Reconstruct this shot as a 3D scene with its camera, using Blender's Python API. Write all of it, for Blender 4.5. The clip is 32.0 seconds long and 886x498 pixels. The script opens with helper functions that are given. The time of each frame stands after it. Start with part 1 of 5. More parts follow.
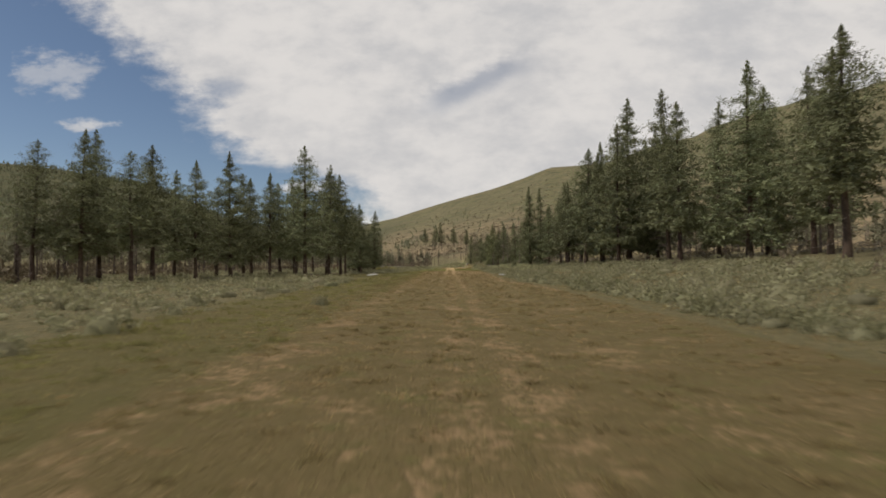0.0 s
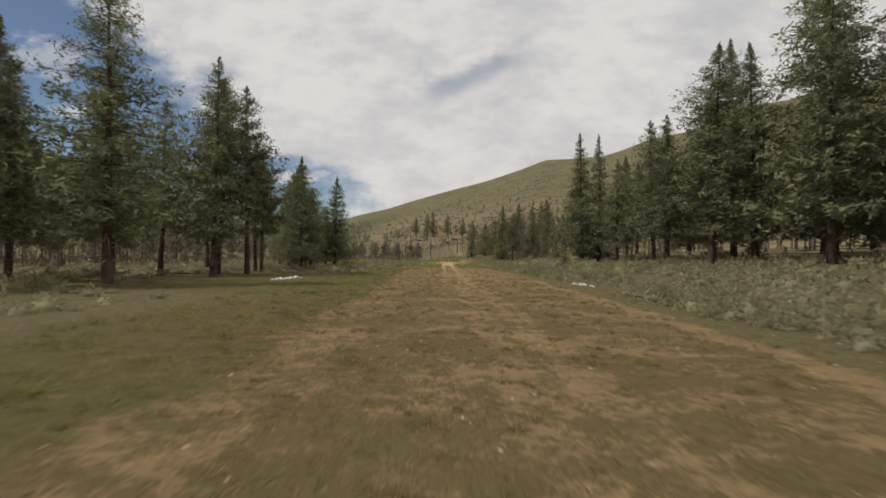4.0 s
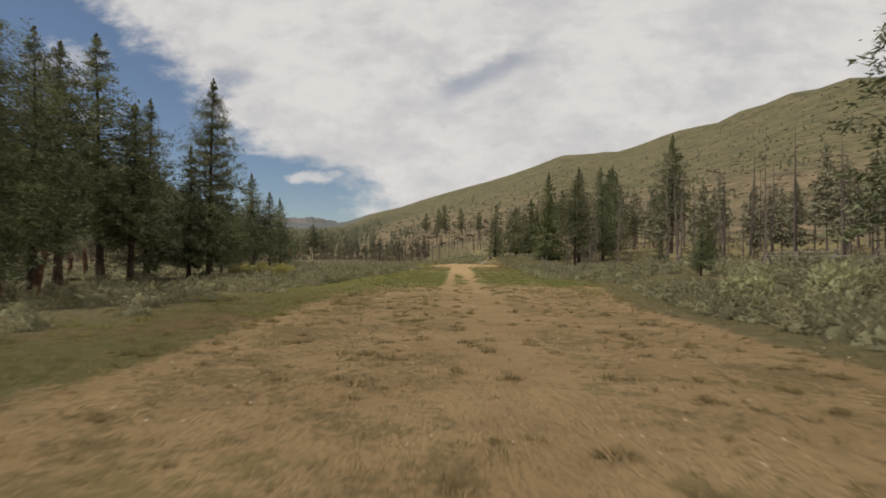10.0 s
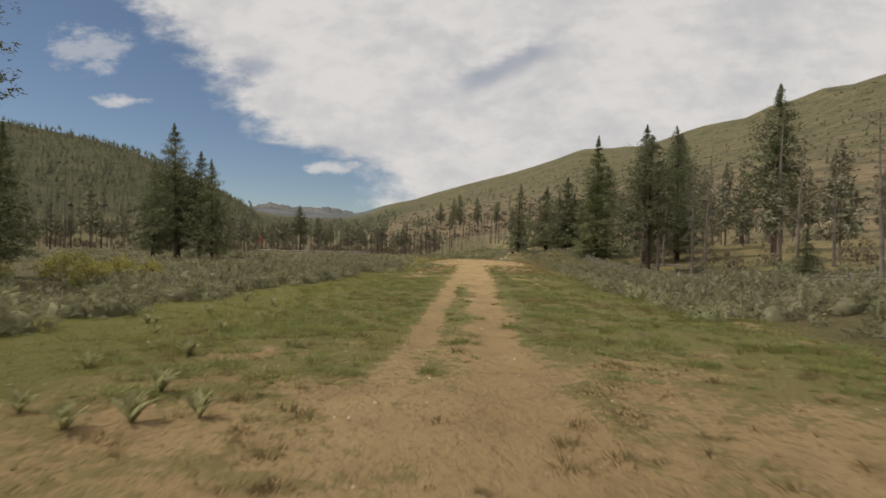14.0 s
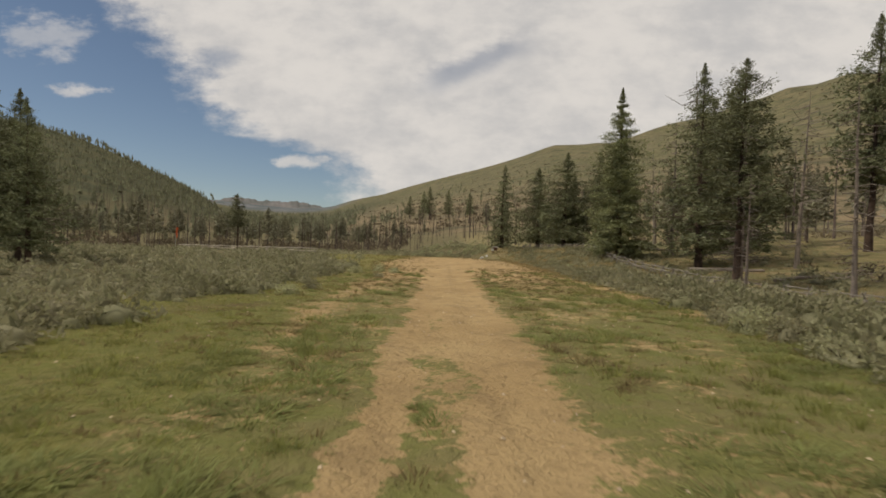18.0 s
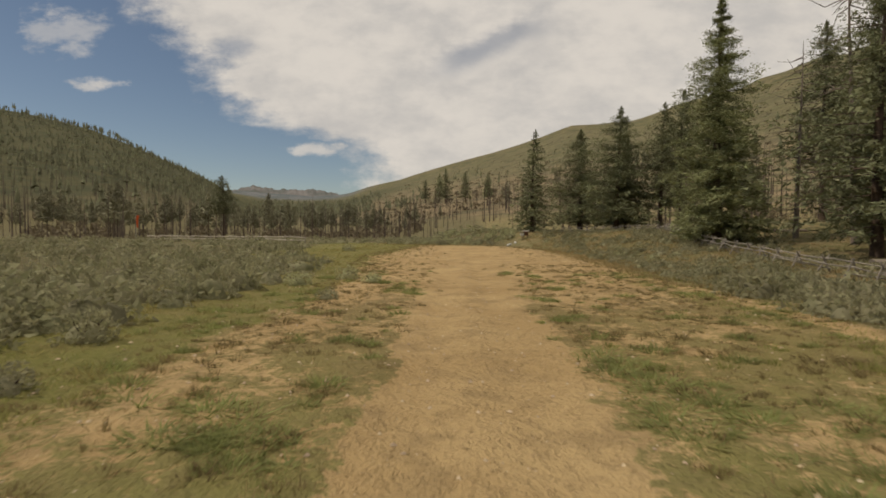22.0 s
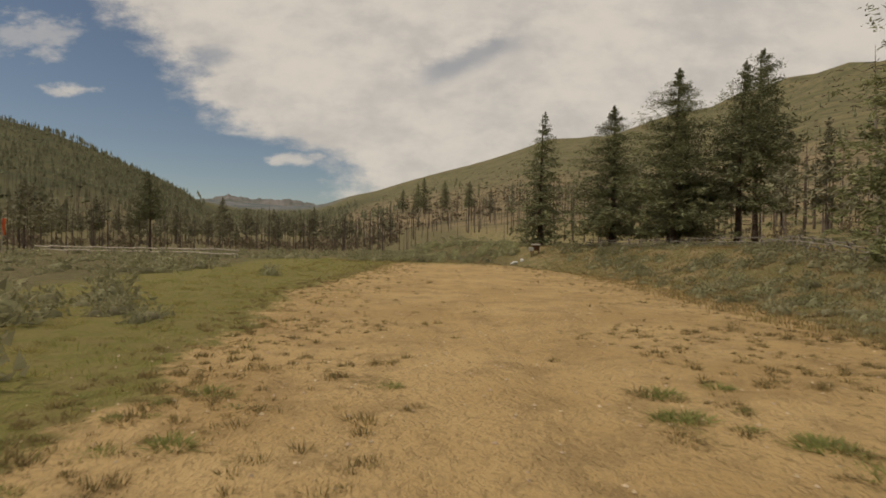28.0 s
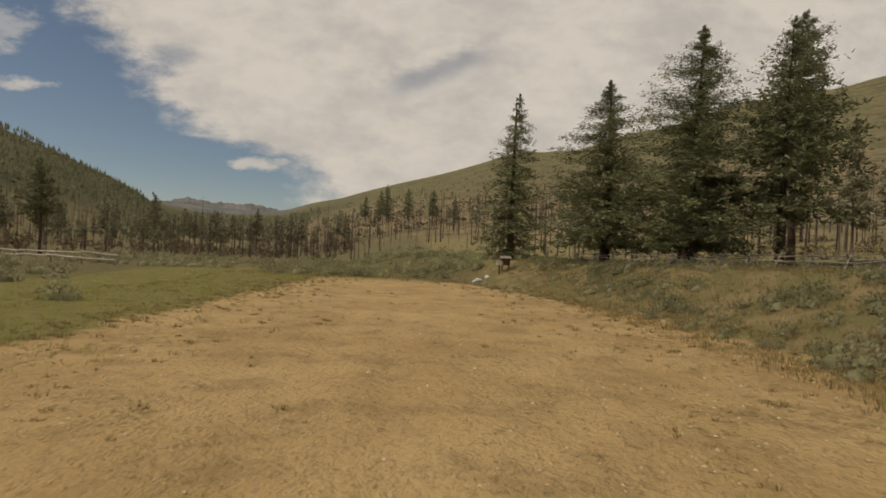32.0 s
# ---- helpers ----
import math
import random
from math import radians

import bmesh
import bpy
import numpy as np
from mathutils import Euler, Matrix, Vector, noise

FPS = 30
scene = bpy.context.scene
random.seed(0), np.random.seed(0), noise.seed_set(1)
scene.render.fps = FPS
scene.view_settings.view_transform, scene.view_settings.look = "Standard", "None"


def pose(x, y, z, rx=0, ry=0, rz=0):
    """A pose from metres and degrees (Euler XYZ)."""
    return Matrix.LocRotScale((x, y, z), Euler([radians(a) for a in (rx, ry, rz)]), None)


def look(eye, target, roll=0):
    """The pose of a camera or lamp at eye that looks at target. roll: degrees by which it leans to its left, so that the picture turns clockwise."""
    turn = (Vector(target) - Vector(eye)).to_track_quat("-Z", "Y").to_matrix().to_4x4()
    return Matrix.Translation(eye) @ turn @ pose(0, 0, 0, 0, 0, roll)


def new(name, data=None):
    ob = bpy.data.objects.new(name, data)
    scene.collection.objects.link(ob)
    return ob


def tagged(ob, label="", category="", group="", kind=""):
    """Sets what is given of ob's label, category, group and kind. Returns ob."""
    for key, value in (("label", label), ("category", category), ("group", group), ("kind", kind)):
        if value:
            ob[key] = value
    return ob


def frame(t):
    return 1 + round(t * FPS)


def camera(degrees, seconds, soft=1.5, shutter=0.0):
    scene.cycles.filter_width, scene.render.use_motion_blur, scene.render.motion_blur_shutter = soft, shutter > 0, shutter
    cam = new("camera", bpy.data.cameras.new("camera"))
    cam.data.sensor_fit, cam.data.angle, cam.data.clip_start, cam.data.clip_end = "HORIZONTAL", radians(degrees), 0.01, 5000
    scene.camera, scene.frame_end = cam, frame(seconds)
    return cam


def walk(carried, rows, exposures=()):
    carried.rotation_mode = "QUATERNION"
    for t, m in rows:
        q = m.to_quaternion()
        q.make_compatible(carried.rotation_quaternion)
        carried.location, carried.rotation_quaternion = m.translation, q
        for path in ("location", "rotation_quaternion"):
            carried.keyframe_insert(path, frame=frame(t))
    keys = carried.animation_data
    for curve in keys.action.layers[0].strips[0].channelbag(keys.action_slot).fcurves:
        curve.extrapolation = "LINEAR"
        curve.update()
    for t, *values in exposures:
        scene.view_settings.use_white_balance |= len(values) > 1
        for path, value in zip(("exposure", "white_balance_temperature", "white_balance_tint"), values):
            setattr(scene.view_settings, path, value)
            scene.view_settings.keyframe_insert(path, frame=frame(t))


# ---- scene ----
# seconds, x, y, turn to the left, tilt up, lean
ROWS = (
    (0, 0.00, 0.00, 0.67, 1.46, -0.33),
    (0.5, -0.13, 7.99, 1.26, 1.30, -0.07),
    (1, -0.36, 15.38, 1.59, 1.24, 0.11),
    (1.5, -0.65, 22.16, 0.81, 1.28, 0.74),
    (2, -0.91, 28.77, -0.43, 1.05, -0.21),
    (2.5, -1.03, 35.89, -0.91, 0.84, 0.83),
    (3, -1.12, 42.75, -0.33, 0.62, 0.25),
    (3.5, -1.18, 49.33, -0.25, 0.65, 0.49),
    (5.5, -1.22, 74.10, 0.58, 1.05, 0.07),
    (6, -1.07, 79.83, 1.25, 0.53, -0.32),
    (6.5, -1.08, 84.90, 0.80, 0.81, -0.92),
    (7, -1.10, 89.89, 0.16, 0.70, -0.52),
    (7.5, -0.92, 94.40, -0.51, 0.75, 0.50),
    (8, -0.75, 99.34, -0.56, 0.91, 0.91),
    (8.5, -0.62, 104.50, -0.17, 0.73, 1.56),
    (9, -0.50, 109.71, 0.54, 0.65, 0.62),
    (9.5, -0.38, 114.48, 1.33, 0.84, 0.06),
    (10, -0.36, 119.18, 1.26, 0.65, 0.21),
    (10.5, -0.43, 123.40, 0.36, -0.10, 0.93),
    (11, -0.48, 127.31, -0.21, 0.40, 0.82),
    (11.5, -0.47, 130.85, -0.44, 1.04, 1.58),
    (12, -0.34, 134.35, -0.20, 1.21, 2.06),
    (12.5, -0.16, 137.92, 0.35, 1.11, 2.19),
    (13, -0.06, 141.40, 0.91, 1.12, 2.35),
    (13.5, 0.13, 144.88, 1.82, 0.54, 1.53),
    (14, 0.30, 148.08, 2.86, -0.10, 1.55),
    (14.5, 0.31, 151.42, 3.57, -0.60, -0.36),
    (15, 0.05, 154.71, 2.67, 0.42, -1.25),
    (15.5, -0.29, 157.38, 0.89, 0.06, 0.31),
    (17.5, -0.14, 167.98, -0.71, 0.80, 1.55),
    (18, -0.09, 170.47, -0.17, -0.47, 1.75),
    (18.5, -0.04, 172.90, 0.69, -0.52, 1.09),
    (19, -0.00, 175.17, 1.27, -0.90, 1.82),
    (19.5, 0.05, 177.44, 1.70, -0.34, 0.65),
    (20, 0.12, 179.59, 1.85, 0.08, 1.10),
    (20.5, 0.17, 181.80, 1.76, -0.16, 1.57),
    (21, 0.09, 183.76, 1.56, -0.93, 0.66),
    (21.5, 0.03, 185.64, 1.45, -1.34, 2.02),
    (22, -0.01, 187.46, 1.58, -2.03, 0.54),
    (22.5, -0.07, 189.25, 1.42, -0.99, 0.69),
    (23, -0.09, 190.95, 1.13, -1.26, 1.04),
    (23.5, -0.14, 192.75, 0.70, -1.36, 1.14),
    (24, -0.10, 194.27, 0.42, -1.24, 1.10),
    (24.5, -0.10, 195.89, 0.19, -0.74, 1.63),
    (25, -0.12, 197.41, 0.16, -1.54, 1.66),
    (25.5, -0.16, 199.20, 0.41, -1.12, 1.59),
    (26, -0.14, 200.65, 0.57, -0.60, 2.03),
    (26.5, -0.06, 202.07, 0.63, -0.00, 1.55),
    (28.5, -0.91, 207.55, -1.20, -0.96, 1.42),
    (29, -0.63, 209.14, -1.60, -0.61, 2.01),
    (29.5, -0.38, 210.56, -2.00, -1.06, 2.10),
    (30, -0.11, 212.09, -2.40, -0.51, 2.56),
    (30.5, 0.17, 213.62, -2.92, -0.21, 2.26),
    (31, 0.44, 215.10, -3.29, 0.17, 2.33),
    (31.5, 0.70, 216.48, -3.73, 0.53, 3.22),
    (32, 0.89, 217.81, -4.21, 0.32, 2.58),
)

EYE = 2.0
cam = camera(76, 32.0, soft=1.7, shutter=0.35)
walk(cam, [(t, Matrix.Translation((x, y, EYE)) @ pose(0, 0, 0, 0, 0, a) @ pose(0, 0, 0, 90 + b, 0, 0) @ pose(0, 0, 0, 0, 0, c))
           for t, x, y, a, b, c in ROWS], exposures=((0, -0.15, 6750, 11), (14, -0.18, 6750, 11), (20, -0.24, 7200, 11), (26, -0.34, 7550, 11), (32, -0.43, 7750, 11)))

# ---- light ----
SUN_AZ, SUN_EL = radians(-93), radians(52)      # azimuth from +y to the right
sun = new("sun", bpy.data.lights.new("sun", "SUN"))
sun.data.energy, sun.data.angle, sun.data.color = 2.5, radians(0.6), (1.0, 0.95, 0.86)
sun.matrix_world = look((math.sin(SUN_AZ) * math.cos(SUN_EL) * 100, math.cos(SUN_AZ) * math.cos(SUN_EL) * 100, math.sin(SUN_EL) * 100), (0, 0, 0))


class Nodes:
    """A short way to write node trees."""

    def __init__(self, tree):
        self.tree = tree
        tree.nodes.clear()

    def add(self, kind):
        return self.tree.nodes.new("ShaderNode" + kind)

    def put(self, socket, value):
        if isinstance(value, bpy.types.NodeSocket):
            self.tree.links.new(value, socket)
        elif value is not None:
            if socket.type == "RGBA" and len(value) == 3:
                value = (*value, 1)
            socket.default_value = value

    def math(self, op, a, b=None, c=None, clamp=False):
        n = self.add("Math")
        n.operation, n.use_clamp = op, clamp
        for s, v in zip(n.inputs, (a, b, c)):
            self.put(s, v)
        return n.outputs[0]

    def mix(self, fac, a, b, blend="MIX"):
        n = self.add("Mix")
        n.data_type, n.blend_type = "RGBA", blend
        self.put(n.inputs[0], fac), self.put(n.inputs[6], a), self.put(n.inputs[7], b)
        return n.outputs[2]

    def step(self, value, lo, hi, a=0.0, b=1.0):
        n = self.add("MapRange")
        n.interpolation_type = "SMOOTHSTEP"
        for s, v in zip(n.inputs, (value, lo, hi, a, b)):
            self.put(s, v)
        return n.outputs[0]

    def noise(self, vector, scale, detail=4.0, rough=0.55):
        n = self.add("TexNoise")
        self.put(n.inputs["Vector"], vector)
        n.inputs["Scale"].default_value, n.inputs["Detail"].default_value, n.inputs["Roughness"].default_value = scale, detail, rough
        return n.outputs[0]

    def axes(self, vector):
        n = self.add("SeparateXYZ")
        self.put(n.inputs[0], vector)
        return n.outputs

    def join(self, x, y, z):
        n = self.add("CombineXYZ")
        for s, v in zip(n.inputs, (x, y, z)):
            self.put(s, v)
        return n.outputs[0]


# left border of the cloud sheet: height over the horizon, place to the right, both as tangents ahead
CLOUD_EDGE = ((0.0, -0.135), (0.08, -0.155), (0.125, -0.165), (0.15, -0.20), (0.168, -0.27), (0.18, -0.345), (0.215, -0.40), (0.24, -0.445), (0.285, -0.435), (0.33, -0.495), (0.37, -0.555), (0.60, -0.80), (2.0, -1.9))


def sky():
    """Blue sky with one broad sheet of cloud over the right of the valley, and a few loose cloudlets."""
    world = bpy.data.worlds.new("sky")
    scene.world = world
    world.use_nodes = True
    n = Nodes(world.node_tree)
    air = n.add("TexSky")
    air.sky_type, air.sun_disc, air.sun_elevation, air.sun_rotation = "NISHITA", False, SUN_EL, SUN_AZ
    air.altitude, air.air_density, air.dust_density = 1800, 1.0, 1.0
    way = n.add("TexCoord").outputs["Generated"]
    x, y, z = n.axes(way)
    ahead = n.math("MAXIMUM", y, 0.25)
    u, q = n.math("DIVIDE", x, ahead), n.math("MAXIMUM", n.math("DIVIDE", z, ahead), 0.0)
    flat = n.join(u, n.math("MULTIPLY", q, 1.7), 0.0)
    big, small, fine = n.noise(flat, 5.0, 5, 0.55), n.noise(flat, 14.0, 6, 0.6), n.noise(n.join(u, n.math("MULTIPLY", q, 2.1), 3.0), 20.0, 6, 0.62)
    edge = CLOUD_EDGE[0][1]
    for (q0, e0), (q1, e1) in zip(CLOUD_EDGE, CLOUD_EDGE[1:]):
        m = n.add("MapRange")
        for s, v in zip(m.inputs, (q, q0, q1, 0.0, e1 - e0)):
            n.put(s, v)
        edge = n.math("ADD", m.outputs[0], edge)
    fray = n.math("ADD", n.math("MULTIPLY_ADD", small, 0.20, -0.10), n.math("MULTIPLY_ADD", fine, 0.12, -0.06))
    over = n.math("ADD", n.math("SUBTRACT", u, edge), fray)
    cover = n.step(over, -0.05, 0.075)
    for cu, cq, hu, hq, full in ((-0.252, 0.139, 0.060, 0.0125, 0.85), (-0.645, 0.252, 0.05, 0.013, 0.8), (-0.70, 0.345, 0.075, 0.04, 0.5), (-0.20, 0.166, 0.05, 0.010, 0.5)):
        du, dq = n.math("DIVIDE", n.math("ADD", u, -cu), hu), n.math("DIVIDE", n.math("ADD", q, -cq), hq)
        far = n.math("ADD", n.math("POWER", n.math("ABSOLUTE", du), 2.0), n.math("POWER", n.math("ABSOLUTE", dq), 2.0))
        puff = n.step(n.math("ADD", far, n.math("ADD", n.math("MULTIPLY_ADD", fine, 4.6, -2.3), n.math("MULTIPLY_ADD", small, 3.0, -1.5))), 1.5, -0.2, 0.0, full)
        cover = n.math("MAXIMUM", cover, puff)
    # thinner places in the sheet
    along, across = n.math("ADD", n.math("MULTIPLY", n.math("ADD", u, -0.05), 0.92), n.math("MULTIPLY", n.math("ADD", q, -0.32), 0.39)), n.math("ADD", n.math("MULTIPLY", n.math("ADD", q, -0.32), 0.92), n.math("MULTIPLY", n.math("ADD", u, -0.05), -0.39))
    thin = n.math("MULTIPLY", n.step(n.math("ABSOLUTE", n.math("ADD", across, n.math("MULTIPLY_ADD", small, 0.05, -0.025))), 0.035, 0.004), n.step(n.math("ABSOLUTE", along), 0.14, 0.04, 0.0, 0.5))
    gap = n.math("MULTIPLY", n.step(n.math("ADD", n.math("POWER", n.math("ABSOLUTE", n.math("DIVIDE", n.math("ADD", u, 0.405), 0.045)), 2.0), n.math("ADD", n.math("POWER", n.math("ABSOLUTE", n.math("DIVIDE", n.math("ADD", q, -0.315), 0.022)), 2.0), n.math("MULTIPLY_ADD", fine, 2.0, -1.0))), 1.4, -0.2), 0.45)
    cover = n.math("MULTIPLY", cover, n.math("SUBTRACT", 1.0, n.math("MAXIMUM", thin, gap)))
    thick = n.step(n.math("MULTIPLY_ADD", small, 0.45, n.math("MULTIPLY", big, 0.8)), 0.42, 0.76)
    cloud = n.mix(thick, (0.60, 0.61, 0.63), (0.80, 0.79, 0.78))
    blue = n.mix(1.0, air.outputs[0], (0.077, 0.078, 0.078), "MULTIPLY")
    tone = n.mix(n.math("MULTIPLY", cover, 0.96), blue, cloud)
    back = n.add("Background")
    n.put(back.inputs[0], tone)
    back.inputs[1].default_value = 1.0
    n.put(n.add("OutputWorld").inputs[0], back.outputs[0])


sky()

# ---- materials ----
def material(name, base, rough=0.85, bump=0.0, bump_scale=8.0, spread=0.25, scale=3.0, tint=None, each=0.0, island=0.0, through_light=0.0, metal=0.0):
    """A surface with grain and stains at two scales; each: how far copies differ; island: how far joined pieces differ."""
    m = bpy.data.materials.new(name)
    m.use_nodes = True
    n = Nodes(m.node_tree)
    at = n.add("TexCoord").outputs["Object"]
    fine, coarse = n.noise(at, scale * 6, 4), n.noise(at, scale, 3)
    tint = tint or tuple(c * (1 - spread * 1.6) for c in base)
    tone = n.mix(n.step(coarse, 0.3, 0.7), base, tint)
    tone = n.mix(n.math("MULTIPLY", n.step(fine, 0.35, 0.75), spread), tone, tuple(min(1, c * 1.5) for c in base))
    for amount, out in ((each, ("ObjectInfo", "Random")), (island, ("NewGeometry", "Random Per Island"))):
        if amount:
            v = n.add(out[0]).outputs[out[1]]
            h = n.add("HueSaturation")
            n.put(h.inputs["Hue"], n.math("MULTIPLY_ADD", v, 0.05 * amount, 0.5 - 0.025 * amount))
            n.put(h.inputs["Value"], n.math("MULTIPLY_ADD", v, amount, 1 - amount / 2))
            n.put(h.inputs["Color"], tone)
            tone = h.outputs[0]
    s = n.add("BsdfPrincipled")
    n.put(s.inputs["Base Color"], tone)
    s.inputs["Roughness"].default_value, s.inputs["Metallic"].default_value = rough, metal
    s.inputs["Specular IOR Level"].default_value = 0.25
    if bump:
        b = n.add("Bump")
        b.inputs["Strength"].default_value, b.inputs["Distance"].default_value = bump, 0.02
        n.put(b.inputs["Height"], n.noise(at, bump_scale, 5))
        n.put(s.inputs["Normal"], b.outputs[0])
    shown = s.outputs[0]
    if through_light:
        tr = n.add("BsdfTranslucent")
        n.put(tr.inputs[0], tone)
        mx = n.add("MixShader")
        mx.inputs[0].default_value = through_light
        n.put(mx.inputs[1], shown), n.put(mx.inputs[2], tr.outputs[0])
        shown = mx.outputs[0]
    n.put(n.add("OutputMaterial").inputs[0], shown)
    return m


needles = material("fir_needles", (0.262, 0.276, 0.148), 0.8, spread=0.35, scale=0.6, island=0.5, each=0.35, through_light=0.22)
pine_needles = material("pine_needles", (0.226, 0.236, 0.126), 0.8, spread=0.35, scale=0.6, island=0.5, each=0.35, through_light=0.25)
pale_needles = material("spruce_needles", (0.315, 0.332, 0.162), 0.8, spread=0.35, scale=0.6, island=0.5, each=0.2, through_light=0.3)
hill_needles = material("hill_needles", (0.215, 0.215, 0.125), 0.9, spread=0.3, scale=0.1, island=0.5)
far_needles = material("far_needles", (0.285, 0.270, 0.175), 0.9, spread=0.3, scale=0.1, island=0.5)
bark = material("bark", (0.115, 0.080, 0.058), 0.95, 0.6, 9, 0.4, 1.5, each=0.4)
dead_wood = material("weathered_dead_wood", (0.25, 0.205, 0.168), 0.95, 0.5, 9, 0.4, 1.0, tint=(0.135, 0.108, 0.09), each=0.5, island=0.5)
charred_wood = material("charred_standing_wood", (0.145, 0.110, 0.088), 0.95, 0.5, 9, 0.4, 1.0, tint=(0.06, 0.047, 0.04), island=0.6)
sage_leaf = material("sage_leaf", (0.435, 0.413, 0.248), 0.9, spread=0.2, scale=0.75, tint=(0.25, 0.25, 0.13), island=0.4, each=0.5, through_light=0.4)
green_leaf = material("green_leaf", (0.54, 0.53, 0.28), 0.8, spread=0.25, scale=2, island=0.3, each=0.3, through_light=0.5)
dry_blade = material("dry_grass", (0.44, 0.33, 0.17), 0.9, spread=0.2, scale=1, island=0.4, through_light=0.5)
green_blade = material("green_grass", (0.32, 0.325, 0.105), 0.85, spread=0.2, scale=1, island=0.4, through_light=0.5)
olive_blade = material("olive_grass", (0.38, 0.315, 0.145), 0.9, spread=0.2, scale=1, island=0.4, through_light=0.5)
tuft_blade = material("brown_grass", (0.31, 0.24, 0.115), 0.9, spread=0.2, scale=1, island=0.5, through_light=0.4)
brush_twig = material("brown_brush", (0.27, 0.22, 0.145), 0.95, spread=0.3, scale=1, island=0.6)
soft_blade = material("soft_green_grass", (0.315, 0.335, 0.125), 0.85, spread=0.2, scale=1, island=0.3, through_light=0.5)
cushion_blade = material("cushion_grass", (0.30, 0.235, 0.110), 0.9, spread=0.25, scale=0.6, island=0.4, through_light=0.4)
fresh_blade = material("fresh_grass", (0.33, 0.325, 0.11), 0.85, spread=0.25, scale=0.3, tint=(0.26, 0.24, 0.085), island=0.3, through_light=0.5)
faded_blade = material("faded_grass", (0.36, 0.31, 0.115), 0.88, spread=0.25, scale=0.3, tint=(0.25, 0.215, 0.085), island=0.4, through_light=0.5)
fringe_blade = material("fringe_grass", (0.275, 0.260, 0.092), 0.9, spread=0.3, scale=0.25, tint=(0.16, 0.145, 0.06), island=0.4, through_light=0.45)
pale_rail = material("pale_rail_wood", (0.52, 0.46, 0.38), 0.9, 0.5, 14, 0.25, 2.0, each=0.25)
rail_wood = material("grey_rail_wood", (0.33, 0.29, 0.24), 0.9, 0.5, 14, 0.35, 2.0, each=0.3)
white_rock = material("white_painted_rock", (0.78, 0.77, 0.73), 0.8, 0.5, 12, 0.15, 4.0, each=0.15)
rock = material("pale_rock", (0.60, 0.46, 0.31), 0.9, 0.5, 12, 0.2, 4.0, island=0.4)

# ---- terrain ----
CX, CY = 0.0, 215.0
SKYLINE = ((-180, 5.0), (-120, 8.0), (-90, 9.5), (-60, 9.8), (-45, 9.6), (-33, 8.2), (-27, 5.7), (-22.6, 3.7), (-20, 3.3), (-15, 3.2), (-11.6, 3.4),
           (-10, 3.9), (-5.5, 5.25), (-1.8, 6.25), (5, 8.35), (11, 10.3), (14.5, 10.35), (17.5, 10.7), (23, 12.1), (35, 15.0), (50, 16.0), (80, 14.0), (120, 9.0), (180, 5.0))
REACH = ((-180, 1500), (-90, 1100), (-33, 900), (-24, 1000), (-22.8, 1300), (-22.0, 3400), (-12, 3400), (-9, 2900), (-2, 2700), (12, 2500), (35, 1900), (80, 1300), (180, 1500))
FOOT = ((-180, 300), (-90, 180), (-33, 190), (-20, 260), (-10, 190), (-3, 85), (10, 70), (35, 75), (60, 90), (90, 110), (130, 200), (180, 300))


def soft_noise(x, y, size, seed=0.0):
    """Cheap smooth unevenness between about -1 and 1, for arrays."""
    x, y = x / size, y / size
    v = np.sin(x * 1.7 + 1.3 * np.sin(y * 1.1 + seed) + seed) + np.sin(y * 1.9 + 1.2 * np.sin(x * 1.3 - seed) + 2.1 * seed) + 0.6 * np.sin(2.3 * (x + y) + 3.1 * seed)
    return v / 2.6


